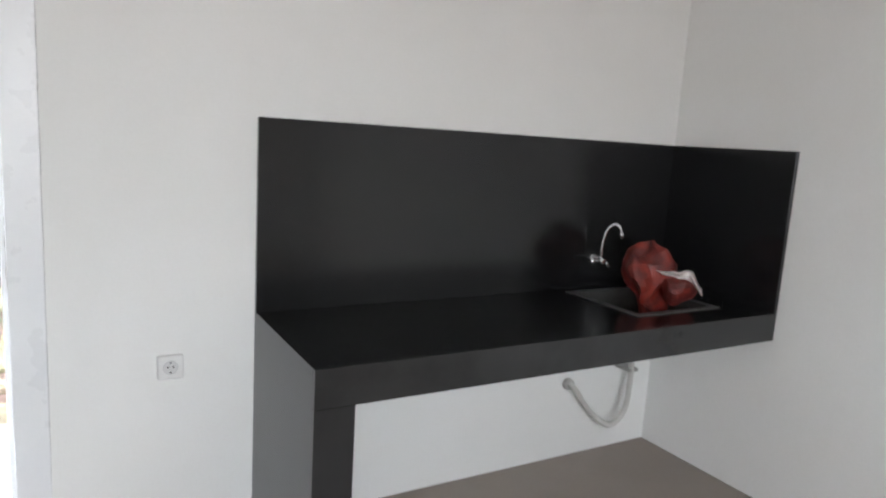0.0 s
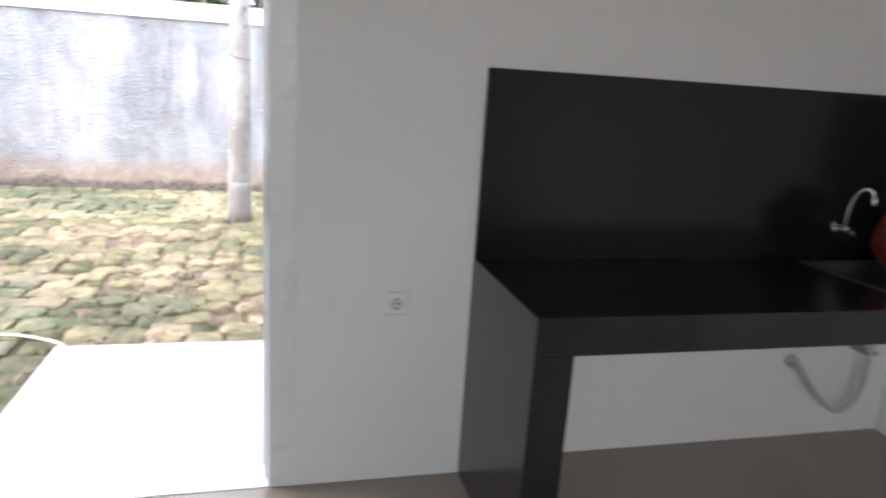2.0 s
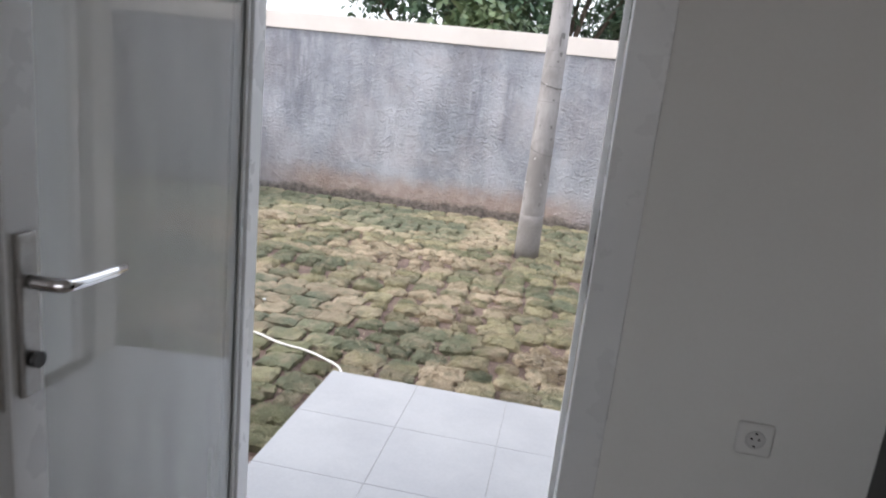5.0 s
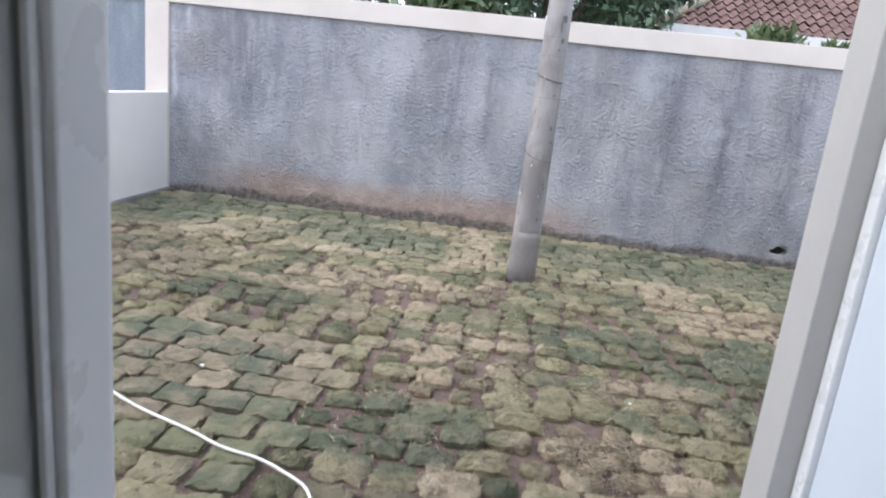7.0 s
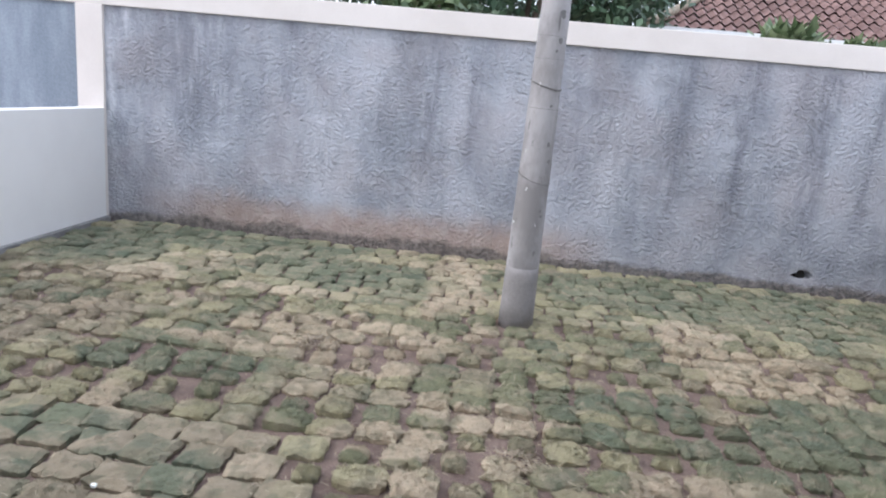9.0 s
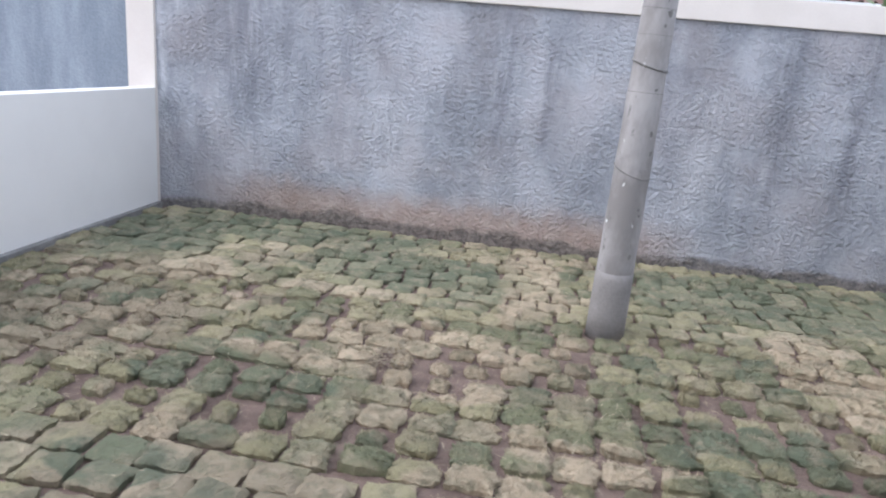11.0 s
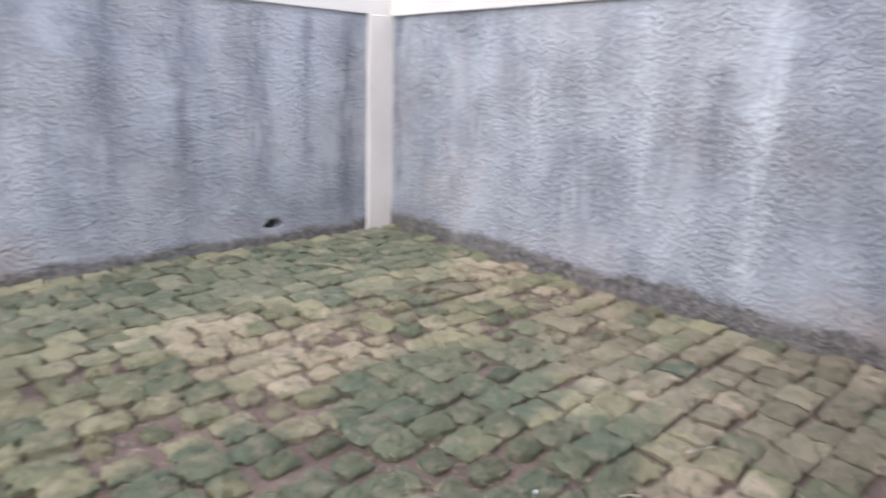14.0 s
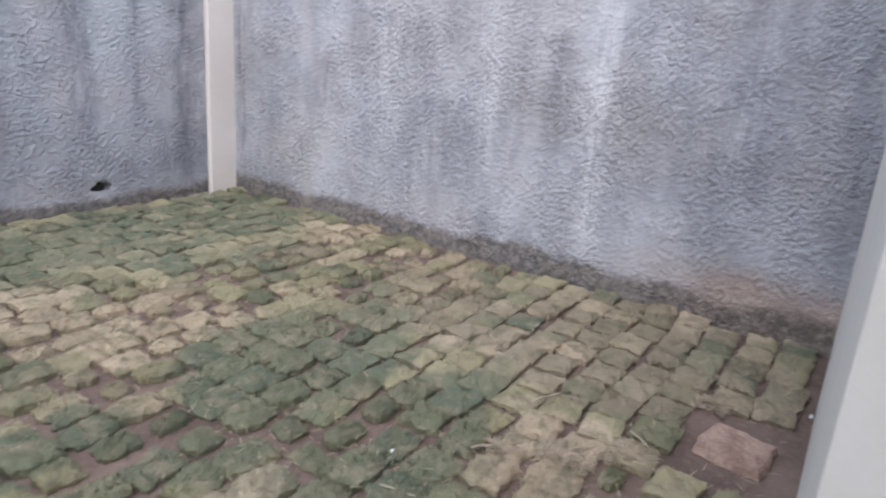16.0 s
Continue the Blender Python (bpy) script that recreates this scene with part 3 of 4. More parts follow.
strike = part("strike_plate", boxed(-0.0475, -0.0455, 0.018, 0.046, 0.98, 1.20), M_LOCK, frame_door, "brushed steel strike plate")
part("latch_hole", boxed(-0.0485, -0.0477, 0.025, 0.040, 1.11, 1.145), M_DARK, strike)
part("bolt_hole", boxed(-0.0485, -0.0477, 0.025, 0.040, 1.015, 1.055), M_DARK, strike)

# the leaf is built along -y from its hinge, then swung
leaf_door = thing("glazed_door", "white aluminium glazed door, swung open into the kitchen", "door", at=(-0.945, -0.005, 0.0))
leaf_door.rotation_euler = (0, 0, radians(3.4))
LW, T = 0.86, 0.042
part("hinge_stile", boxed(0, T, -0.072, 0, 0.012, 2.075, 0.004), M_ALU, leaf_door)
lock_stile = part("lock_stile", boxed(0, T, -LW, -LW + 0.064, 0.012, 2.075, 0.004), M_ALU, leaf_door)
part("bottom_rail", boxed(0.001, T - 0.001, -LW + 0.065, -0.073, 0.012, 0.11, 0.004), M_ALU, leaf_door)
part("top_rail", boxed(0.001, T - 0.001, -LW + 0.065, -0.073, 1.99, 2.075, 0.004), M_ALU, leaf_door)
pane = part("glass_pane", boxed(0.018, 0.023, -LW + 0.065, -0.073, 0.111, 1.989), M_GLASS, leaf_door, "clear glass pane")
pane.visible_shadow = False
for x0 in (0.010, 0.026):
    part("glazing_bead", boxed(x0, x0 + 0.007, -LW + 0.065, -LW + 0.077, 0.111, 1.989, 0.001, 1), M_ALU, leaf_door)
    part("glazing_bead", boxed(x0, x0 + 0.007, -0.085, -0.073, 0.111, 1.989, 0.001, 1), M_ALU, leaf_door)
# added strip: its grey stands for shade on the room-facing edge
part("edge_shade", boxed(0.003, T - 0.003, -LW - 0.0012, -LW + 0.001, 0.02, 2.068), M_EDGESHADE, leaf_door, "grey strip painted as shade on the door edge")
lockcase = part("lock_faceplate", boxed(0.009, 0.033, -LW - 0.003, -LW + 0.001, 0.94, 1.19), M_LOCK, leaf_door, "brushed steel lock faceplate")
part("latch_bolt", boxed(0.014, 0.028, -LW - 0.010, -LW - 0.002, 1.115, 1.145, 0.002), M_DARK, lockcase)
part("dead_bolt", boxed(0.016, 0.026, -LW - 0.004, -LW - 0.002, 1.0, 1.05), M_DARK, lockcase)
for side, x0, x1 in ((1, T, T + 0.010), (-1, -0.010, 0.0)):
    plate = part("handle_plate", boxed(x0, x1, -LW + 0.013, -LW + 0.049, 0.955, 1.195, 0.003), M_LOCK, leaf_door, "brushed metal handle plate")
    xs = x1 if side > 0 else x0
    neck = [(xs, -LW + 0.031, 1.125), (xs + side * 0.045, -LW + 0.031, 1.125), (xs + side * 0.056, -LW + 0.05, 1.124), (xs + side * 0.056, -LW + 0.16, 1.118)]
    part("lever", tube(curve_points(neck, 14), [0.011] * 7 + [0.009] * 7, 10), M_CHROME, plate, "chrome lever handle")
    part("key_barrel", tube([(xs - side * 0.002, -LW + 0.031, 1.01), (xs + side * 0.012, -LW + 0.031, 1.01)], 0.012, 12), M_DARK, plate)
KY, KZ = -LW + 0.038, 1.01
key = part("key", boxed(-0.046, -0.018, KY - 0.0015, KY + 0.0015, KZ - 0.011, KZ + 0.011, 0.001, 1), M_LOCK, leaf_door, "key left in the lock")
ring = [(-0.046, KY + 0.014 * math.sin(a), KZ - 0.013 + 0.014 * math.cos(a)) for a in [2 * math.pi * k / 18 for k in range(19)]]
part("key_ring", tube(ring, 0.0013, 6, caps=False), M_LOCK, key)
for dy, turn in ((-0.004, 0.10), (0.005, -0.16)):
    bm = bmesh.new()
    box(bm, -0.0015, 0.0015, -0.012, 0.012, -0.026, 0.0, 0.0012, 1)
    box(bm, -0.0012, 0.0012, -0.0045, 0.0045, -0.058, -0.0265)
    box(bm, -0.0012, 0.0012, 0.0047, 0.0075, -0.052, -0.036)
    bm.transform(Matrix.Translation((-0.046 + dy * 0.4, KY + dy, KZ - 0.024)) @ Matrix.Rotation(turn, 4, "X"))
    part("hanging_key", bm, M_DARK, key, "dull dark hanging key")


# ---- kitchen counter ----
def ring_slab(outer, inner, z0, z1):
    """A flat slab with a rectangular opening through it; both given as x0, x1, y0, y1."""
    bm = bmesh.new()
    rings = []
    for (x0, x1, y0, y1) in (outer, inner):
        for z in (z0, z1):
            rings.append([bm.verts.new(q) for q in ((x0, y0, z), (x1, y0, z), (x1, y1, z), (x0, y1, z))])
    o0, o1, i0, i1 = rings
    for k in range(4):
        j = (k + 1) % 4
        bm.faces.new((o1[k], o1[j], i1[j], i1[k]))
        bm.faces.new((o0[j], o0[k], i0[k], i0[j]))
        bm.faces.new((o0[k], o0[j], o1[j], o1[k]))
        bm.faces.new((i0[j], i0[k], i1[k], i1[j]))
    return bm


CX0, CX1, CY0, CZ = 0.672, 2.66, -0.634, 0.87
counter = thing("kitchen_counter", "black granite kitchen counter with a grey slab leg", "counter")
sx0, sx1, sy0, sy1 = 2.03, 2.47, -0.47, -0.08
bm = ring_slab((CX0, CX1 - 0.001, CY0 + 0.0205, -0.001), (sx0, sx1, sy0, sy1), CZ - 0.02, CZ)
part("worktop", bm, M_GRANITE, counter, "polished black granite worktop")
part("front_apron", boxed(CX0, CX1 - 0.001, CY0, CY0 + 0.02, 0.755, CZ, 0.001, 1), M_GREYEDGE, counter)
bm = bmesh.new()
box(bm, CX0, CX0 + 0.12, CY0, -0.001, 0.0, 0.7547)
box(bm, CX0, CX0 + 0.12, CY0 + 0.0203, -0.001, 0.7549, CZ - 0.0205)
part("slab_leg", bm, M_GREYEDGE, counter, "dark grey granite slab leg")
part("underside", ring_slab((CX0 + 0.122, CX1 - 0.002, CY0 + 0.021, -0.002), (sx0, sx1, sy0, sy1), 0.80, CZ - 0.021), M_PAINT, counter)

splash = thing("backsplash", "polished black granite backsplash round the sink corner", "backsplash")
part("back_slab", boxed(CX0, CX1 - 0.021, -0.02, -0.0005, CZ + 0.0005, 1.535, 0.001, 1), M_GRANITE, splash)
part("side_slab", boxed(CX1 - 0.02, CX1 - 0.0005, CY0, -0.0005, CZ + 0.0005, 1.535, 0.001, 1), M_GRANITE, splash)

plinth = thing("plinth", "low tiled plinth with a pale edge under the counter", "plinth")
part("plinth_top", boxed(CX0 + 0.122, CX1 - 0.001, CY0 - 0.024, -0.001, 0.042, 0.053, 0.001, 1), M_FLOOR, plinth)
part("plinth_edge", boxed(CX0 + 0.122, CX1 - 0.001, CY0 - 0.022, CY0, 0.0, 0.0415), M_FLOOREDGE, plinth, "pale cut tile edge")

sink = thing("kitchen_sink", "dark steel inset sink in the granite worktop", "sink")
bm = ring_slab((sx0 - 0.02, sx1 + 0.02, sy0 - 0.02, sy1 + 0.02), (sx0 + 0.012, sx1 - 0.012, sy0 + 0.012, sy1 - 0.012), CZ + 0.0005, CZ + 0.004)
part("sink_rim", bm, M_SINK, sink)
bm = bmesh.new()
x0, x1, y0, y1, zb = sx0 + 0.006, sx1 - 0.006, sy0 + 0.006, sy1 - 0.006, 0.70
for a in ((x0, x0 + 0.003, y0, y1, zb, CZ), (x1 - 0.003, x1, y0, y1, zb, CZ), (x0, x1, y0, y0 + 0.003, zb, CZ), (x0, x1, y1 - 0.003, y1, zb, CZ), (x0, x1, y0, y1, zb - 0.003, zb)):
    box(bm, *a)
part("bowl", bm, M_SINK, sink)
part("drain", tube([(2.25, -0.27, 0.7), (2.25, -0.27, 0.708)], 0.04, 18), M_CHROME, sink)

tap = thing("wall_tap", "chrome gooseneck tap on the black backsplash", "tap", at=(2.19, -0.02, 1.005))
part("tap_flange", tube([(0, 0.0, 0), (0, -0.012, 0)], 0.026, 18), M_CHROME, tap)
part("tap_body", tube([(0, -0.012, 0), (0, -0.055, 0), (0, -0.075, 0)], [0.014, 0.016, 0.012], 14), M_CHROME, tap)
part("spout", tube(curve_points([(0.0, -0.05, 0.01), (0.002, -0.052, 0.08), (0.012, -0.062, 0.14), (0.030, -0.082, 0.168), (0.048, -0.100, 0.158), (0.055, -0.106, 0.130)], 24), 0.0075, 12), M_CHROME, tap)
part("aerator", tube([(0.0545, -0.1055, 0.135), (0.058, -0.109, 0.108)], 0.011, 14), M_CHROME, tap)
knob = part("tap_handle", tube([(-0.06, -0.045, 0.0), (-0.016, -0.045, 0.0)], [0.013, 0.009], 12), M_CHROME, tap)
part("lever", tube([(0.012, -0.06, -0.002), (0.035, -0.072, -0.022)], [0.008, 0.011], 10), M_CHROME, tap)


def crumpled(bm, amount, seed, scale=9.0):
    for v in bm.verts:
        n = noise.noise_vector(v.co * scale + Vector((seed, seed * 2, 0)))
        v.co += amount * n
    for f in bm.faces:
        f.smooth = False
    return bm


# a red bag slumped in the sink, with a white mouth
bag = thing("plastic_bag", "crumpled red plastic bag with a white rim lying in the sink", "plastic bag", at=(2.285, -0.345, 0.71))
bag.scale = (0.90, 0.90, 0.99)
bm = bmesh.new()
profile = [(0.0, 0.0), (0.07, 0.01), (0.075, 0.06), (0.060, 0.12), (0.066, 0.17), (0.085, 0.21), (0.115, 0.25), (0.130, 0.29), (0.124, 0.335), (0.095, 0.375), (0.045, 0.397), (0.0, 0.40)]
rings = []
for i, (r, z) in enumerate(profile):
    lean = Vector((-0.06 * (z / 0.42), 0.05 * (z / 0.42), z))
    rings.append([bm.verts.new(lean + Vector((max(r, 0.002) * (1.05 + 0.13 * math.sin(5 * a + 9 * z)) * math.cos(a), max(r, 0.002) * (0.8 + 0.13 * math.sin(5 * a + 9 * z)) * math.sin(a), 0.016 * math.sin(3 * a)))) for a in [2 * math.pi * k / 28 for k in range(28)]])
for r0, r1 in zip(rings, rings[1:]):
    for k in range(28):
        bm.faces.new((r0[k], r0[(k + 1) % 28], r1[(k + 1) % 28], r1[k]))
bmesh.ops.subdivide_edges(bm, edges=bm.edges, cuts=1, use_grid_fill=True)
part("bag_body", crumpled(bm, 0.030, 3.0, 11), M_RED, bag)
bm = bmesh.new()
across, toward = Vector((0.667, -0.745, 0)), Vector((-0.745, -0.667, 0))
strip = []
for i in range(17):
    u = i / 16
    mid = Vector((-0.045, -0.080, 0.305)) + across * (0.20 * u - 0.055) + toward * (0.03 * math.sin(3.1 * u)) + Vector((0, 0, 0.010 - 0.02 * u + 0.012 * math.exp(-((u - 0.62) / 0.13) ** 2) - 0.055 * max(0, u - 0.78) * 4.5))
    half = 0.004 + 0.016 * min(1, u * 1.6) * (1 if u < 0.8 else 0.75)
    strip.append([bm.verts.new(mid + Vector((0, 0, half * s)) + toward * (0.008 * math.sin(7 * u + 3 * s))) for s in (-1, -0.3, 0.4, 1)])
for a, b in zip(strip, strip[1:]):
    for k in range(3):
        bm.faces.new((a[k], b[k], b[k + 1], a[k + 1]))
crumpled(bm, 0.010, 8.0, 20)
r = bmesh.ops.solidify(bm, geom=bm.faces[:], thickness=0.003)
part("bag_rim", bm, M_WHITEBAG, bag, "white folded rim of the bag")
bm = bmesh.new()
bmesh.ops.create_uvsphere(bm, u_segments=18, v_segments=10, radius=0.5, matrix=Matrix.Translation((0.030, -0.085, 0.238)) @ Matrix.Diagonal((0.20, 0.13, 0.13, 1)))
part("bag_fold", crumpled(bm, 0.028, 5.0, 14), M_RED, bag)

hose = thing("drain_hose", "grey flexible drain hose hanging under the counter", "hose")
line = curve_points([(2.124, -0.012, 0.415), (2.128, -0.06, 0.40), (2.17, -0.085, 0.33), (2.26, -0.095, 0.245), (2.34, -0.095, 0.215), (2.41, -0.095, 0.27), (2.435, -0.09, 0.38), (2.44, -0.085, 0.60), (2.44, -0.085, 0.70)], 60)
part("corrugated_hose", tube(line, [0.0130 + 0.0018 * (i % 2) for i in range(60)], 12), M_HOSEGREY, hose)
part("wall_collar", tube([(2.124, -0.0, 0.415), (2.124, -0.022, 0.413)], 0.027, 16), M_HOSEGREY, hose)
part("hose_clip", boxed(2.415, 2.475, -0.10, -0.002, 0.462, 0.478, 0.003), M_LOCK, hose, "dull metal hose clip")

socket = thing("wall_socket", "white round-pin wall socket on the white wall", "socket", at=(0.397, 0.0, 0.703))
part("socket_plate", boxed(-0.042, 0.042, -0.011, -0.0003, -0.042, 0.042, 0.0085, 3), M_SOCKET, socket)
bm = bmesh.new()
ring0 = [bm.verts.new((0.024 * math.cos(a), -0.0115, 0.024 * math.sin(a))) for a in [2 * math.pi * k / 28 for k in range(28)]]
ring1 = [bm.verts.new((0.021 * math.cos(a), -0.0135, 0.021 * math.sin(a))) for a in [2 * math.pi * k / 28 for k in range(28)]]
ring2 = [bm.verts.new((0.019 * math.cos(a), -0.0118, 0.019 * math.sin(a))) for a in [2 * math.pi * k / 28 for k in range(28)]]
for k in range(28):
    j = (k + 1) % 28
    bm.faces.new((ring0[k], ring0[j], ring1[j], ring1[k]))
    bm.faces.new((ring1[k], ring1[j], ring2[j], ring2[k]))
bm.faces.new(ring2[::-1])
well = part("socket_well", bm, M_SOCKETIN, socket)
for x, z in ((-0.0085, 0.002), (0.0085, 0.002), (0.0, -0.017), (0.0, 0.017)):
    part("pin_hole", tube([(x, -0.0122, z), (x, -0.0112, z)], 0.0032, 10), M_DARK, well)


# ---- concrete pole ----
pole = thing("utility_pole", "weathered grey concrete pole standing in the turf", "pole", at=(-0.40, 5.13, YARD - 0.06))
LEAN = Vector((0.010, 0.035, 1.0))


def pole_r(z):
    return 0.124 - 0.0115 * z


pts, rad = [], []
for i in range(60):
    z = i * 0.12
    pts.append(LEAN * z)
    rad.append(pole_r(z) + 0.0012 * math.sin(i * 2.1))
part("shaft", tube(pts, rad, 28), M_POLE, pole)
part("foot_sleeve", tube([LEAN * z for z in (0.0, 0.2, 0.42, 0.50)], [0.1262, 0.1240, 0.1214, 0.1186], 28), M_POLEFOOT, pole, "smooth cement sleeve at the foot")
for z, tilt, r in ((1.76, 0.30, 0.006), (1.60, 0.03, 0.0015), (1.93, 0.02, 0.0012), (1.12, 0.35, 0.004), (2.08, 0.05, 0.0012)):
    c = LEAN * z
    R = pole_r(z) + r * 0.3
    loop = [c + Vector((R * math.cos(a), R * math.sin(a), -tilt * R * math.cos(a + 0.6))) for a in [2 * math.pi * k / 32 for k in range(33)]]
    part("binding_wire", tube(loop, r, 6, caps=False), M_SPALL, pole)
rng = random.Random(11)
for z, a in ((0.60, -1.05), (0.86, -0.85), (0.90, -0.95), (1.24, -0.75), (1.36, -0.95), (1.62, -1.1), (1.98, -1.2), (2.05, -1.0), (2.16, -1.25), (2.22, -1.05), (0.80, -2.75)):
    R = pole_r(z)
    bm = bmesh.new()
    n = 9
    w, h = 0.008 + (0.03 if z > 1.9 else 0.010) * rng.random(), 0.010 + (0.06 if z > 1.9 else 0.022) * rng.random()
    ring = []
    for k in range(n):
        t = 2 * math.pi * k / n
        q = 0.6 + 0.5 * rng.random()
        aa = a + math.cos(t) * w * q / R
        ring.append(bm.verts.new(LEAN * z + Vector(((R + 0.0016) * math.cos(aa), (R + 0.0016) * math.sin(aa), math.sin(t) * h * q))))
    mid = bm.verts.new(LEAN * z + Vector(((R + 0.0022) * math.cos(a), (R + 0.0022) * math.sin(a), 0)))
    for k in range(n):
        bm.faces.new((ring[k], ring[(k + 1) % n], mid))
    part("spall", bm, M_SPALL if a > -2 else M_FASCIA, pole)


# ---- small things in the yard ----
garden_hose = thing("garden_hose", "thin white hose lying over the turf to the terrace", "hose")
keys = [(-4.3, 2.35, -0.088), (-3.4, 2.33, -0.085), (-2.85, 2.27, -0.082), (-2.57, 2.22, -0.080), (-2.37, 2.18, -0.078), (-2.10, 2.05, -0.082), (-1.80, 1.93, -0.078), (-1.62, 1.85, -0.080), (-1.44, 1.805, -0.078), (-1.31, 1.745, -0.08), (-1.205, 1.68, -0.082), (-1.15, 1.60, -0.085)]
part("hose_tube", tube(curve_points(keys, 70), 0.0070, 8), M_HOSE, garden_hose)


def stick(x0, y0, x1, y1, r, label):
    ob = thing("dry_stick", label, "stick", "dry sticks on the turf", at=((x0 + x1) / 2, (y0 + y1) / 2, YARD + 0.012))
    dx, dy = (x1 - x0) / 2, (y1 - y0) / 2
    part("twig", tube(curve_points([(-dx, -dy, 0), (-dx * 0.3 + dy * 0.06, -dy * 0.3, 0.008), (dx * 0.4, dy * 0.4 + dx * 0.05, 0.004), (dx, dy, 0.006)], 9), [r, r, r * 0.95, r * 0.9, r * 0.9, r * 0.85, r * 0.8, r * 0.7, r * 0.5], 6), M_STICK, ob)


stick(2.25, 6.10, 2.37, 5.93, 0.0045, "pale dry stick lying on the green turf")
stick(1.79, 2.63, 1.94, 2.56, 0.0042, "broken brown stick lying on the turf")
stick(0.89, 2.80, 0.91, 2.66, 0.0042, "pale dry stick lying on the turf")
stick(1.84, 2.19, 1.76, 2.09, 0.004, "thin straw stalk lying on the turf")
stick(3.0, 6.80, 3.24, 6.82, 0.0042, "brown stick beside the wall corner")
stick(1.30, 2.66, 1.36, 2.60, 0.004, "pale twig lying on the turf")


def pebble(name, x, y, size, flat, label, category, material, seed):
    ob = thing(name, label, category, at=(x, y, YARD))
    bm = bmesh.new()
    bmesh.ops.create_icosphere(bm, subdivisions=3, radius=0.5, matrix=Matrix.Diagonal((size[0], size[1], flat, 1)))
    for v in bm.verts:
        v.co.x = max(-size[0] * 0.40, min(size[0] * 0.40, v.co.x * 1.15))
        v.co.y = max(-size[1] * 0.40, min(size[1] * 0.40, v.co.y * 1.15))
        v.co.z = max(-flat * 0.4, min(flat * 0.36, v.co.z * 1.3))
        v.co += noise.noise_vector(v.co * 9 + Vector((seed, 0, 0))) * min(size) * 0.09
    part("stone_body", bm, material, ob)
    return ob


slab = thing("stone_slab", "flat pinkish broken stone slab lying in the soil between the turf", "stone", at=(2.04, 1.80, YARD - 0.03))
slab.rotation_euler = (radians(2), radians(-2), radians(-8))
bm = bmesh.new()
steps = 22
net = [[None] * (steps + 1) for _ in range(steps + 1)]
for j in range(steps + 1):
    for i in range(steps + 1):
        u, v = i / steps * 2 - 1, j / steps * 2 - 1
        e = max(abs(u), abs(v))
        rag = 1 + 0.16 * noise.noise(Vector((u * 1.1 + 3, v * 1.1, 7))) * e + 0.06 * noise.noise(Vector((u * 4, v * 4, 2))) * e - 0.10 * (u * v) ** 2
        top = 0.034 + 0.006 * noise.noise(Vector((u * 2, v * 2, 5))) + 0.004 * noise.noise(Vector((u * 7, v * 7, 9)))
        net[j][i] = bm.verts.new((0.150 * u * rag, 0.150 * v * rag, top - (0.03 if e > 0.99 else 0.006 if e > 0.9 else 0)))
for j in range(steps):
    for i in range(steps):
        bm.faces.new((net[j][i], net[j][i + 1], net[j + 1][i + 1], net[j + 1][i]))
bmesh.ops.solidify(bm, geom=bm.faces[:], thickness=0.02)
part("stone_body", bm, M_STONE, slab)
for x, y, s, k in ((2.55, 1.56, 0.045, 1), (-2.06, 2.58, 0.05, 4), (-0.62, 2.25, 0.045, 7), (1.1, 2.9, 0.03, 9), (0.22, 2.9, 0.04, 12)):
    pebble("litter_chip", x, y, (s * 0.5, s * 0.4), 0.016, "small white chip of rubble on the turf", "rubble", M_FASCIA, k)


# ---- beyond the walls ----
def tree(x, y, trunk_h, crown_r, crown_z, leaves, size, material, seed, label):
    rng = random.Random(seed)
    ob = thing("tree", label, "tree", "trees behind the wall", at=(x, y, YARD - 0.06))
    part("trunk", tube(curve_points([(0, 0, 0), (0.08, 0.05, trunk_h * 0.5), (-0.05, 0.1, trunk_h)], 10), [0.22 - 0.012 * i for i in range(10)], 10), M_BARK, ob)
    clumps = []
    for i in range(26):
        a, e = rng.uniform(0, 2 * math.pi), rng.uniform(-0.75, 1.3)
        r = crown_r * rng.uniform(0.35, 1.0)
        c = Vector((r * math.cos(a) * math.cos(e), r * math.sin(a) * math.cos(e), crown_z + 0.75 * r * math.sin(e)))
        clumps.append((c, crown_r * rng.uniform(0.22, 0.42)))
    for c, _ in clumps[:7]:
        part("limb", tube(curve_points([(0, 0.05, trunk_h * 0.8), c * 0.5 + Vector((0, 0, trunk_h * 0.35)), c], 8), [0.09 - 0.010 * i for i in range(8)], 7), M_BARK, ob)
    verts, faces = [], []
    for i in range(leaves):
        c, r = clumps[rng.randrange(len(clumps))]
        d = Vector((rng.gauss(0, 1), rng.gauss(0, 1), rng.gauss(0, 1))).normalized()
        q = c + d * r * rng.uniform(0.55, 1.05)
        t = Vector((rng.gauss(0, 1), rng.gauss(0, 1), rng.gauss(-0.5, 0.6))).normalized()
        s = t.cross(Vector((rng.gauss(0, 0.5), rng.gauss(0, 0.5), 1))).normalized()
        L, W = size * rng.uniform(0.7, 1.4), size * rng.uniform(0.22, 0.36)
        k = len(verts)
        verts += [q, q + t * L * 0.5 + s * W, q + t * L - Vector((0, 0, L * 0.15)), q + t * L * 0.5 - s * W]
        faces += [(k, k + 1, k + 2), (k, k + 2, k + 3)]
    mesh_of("crown", verts, faces, material, ob)


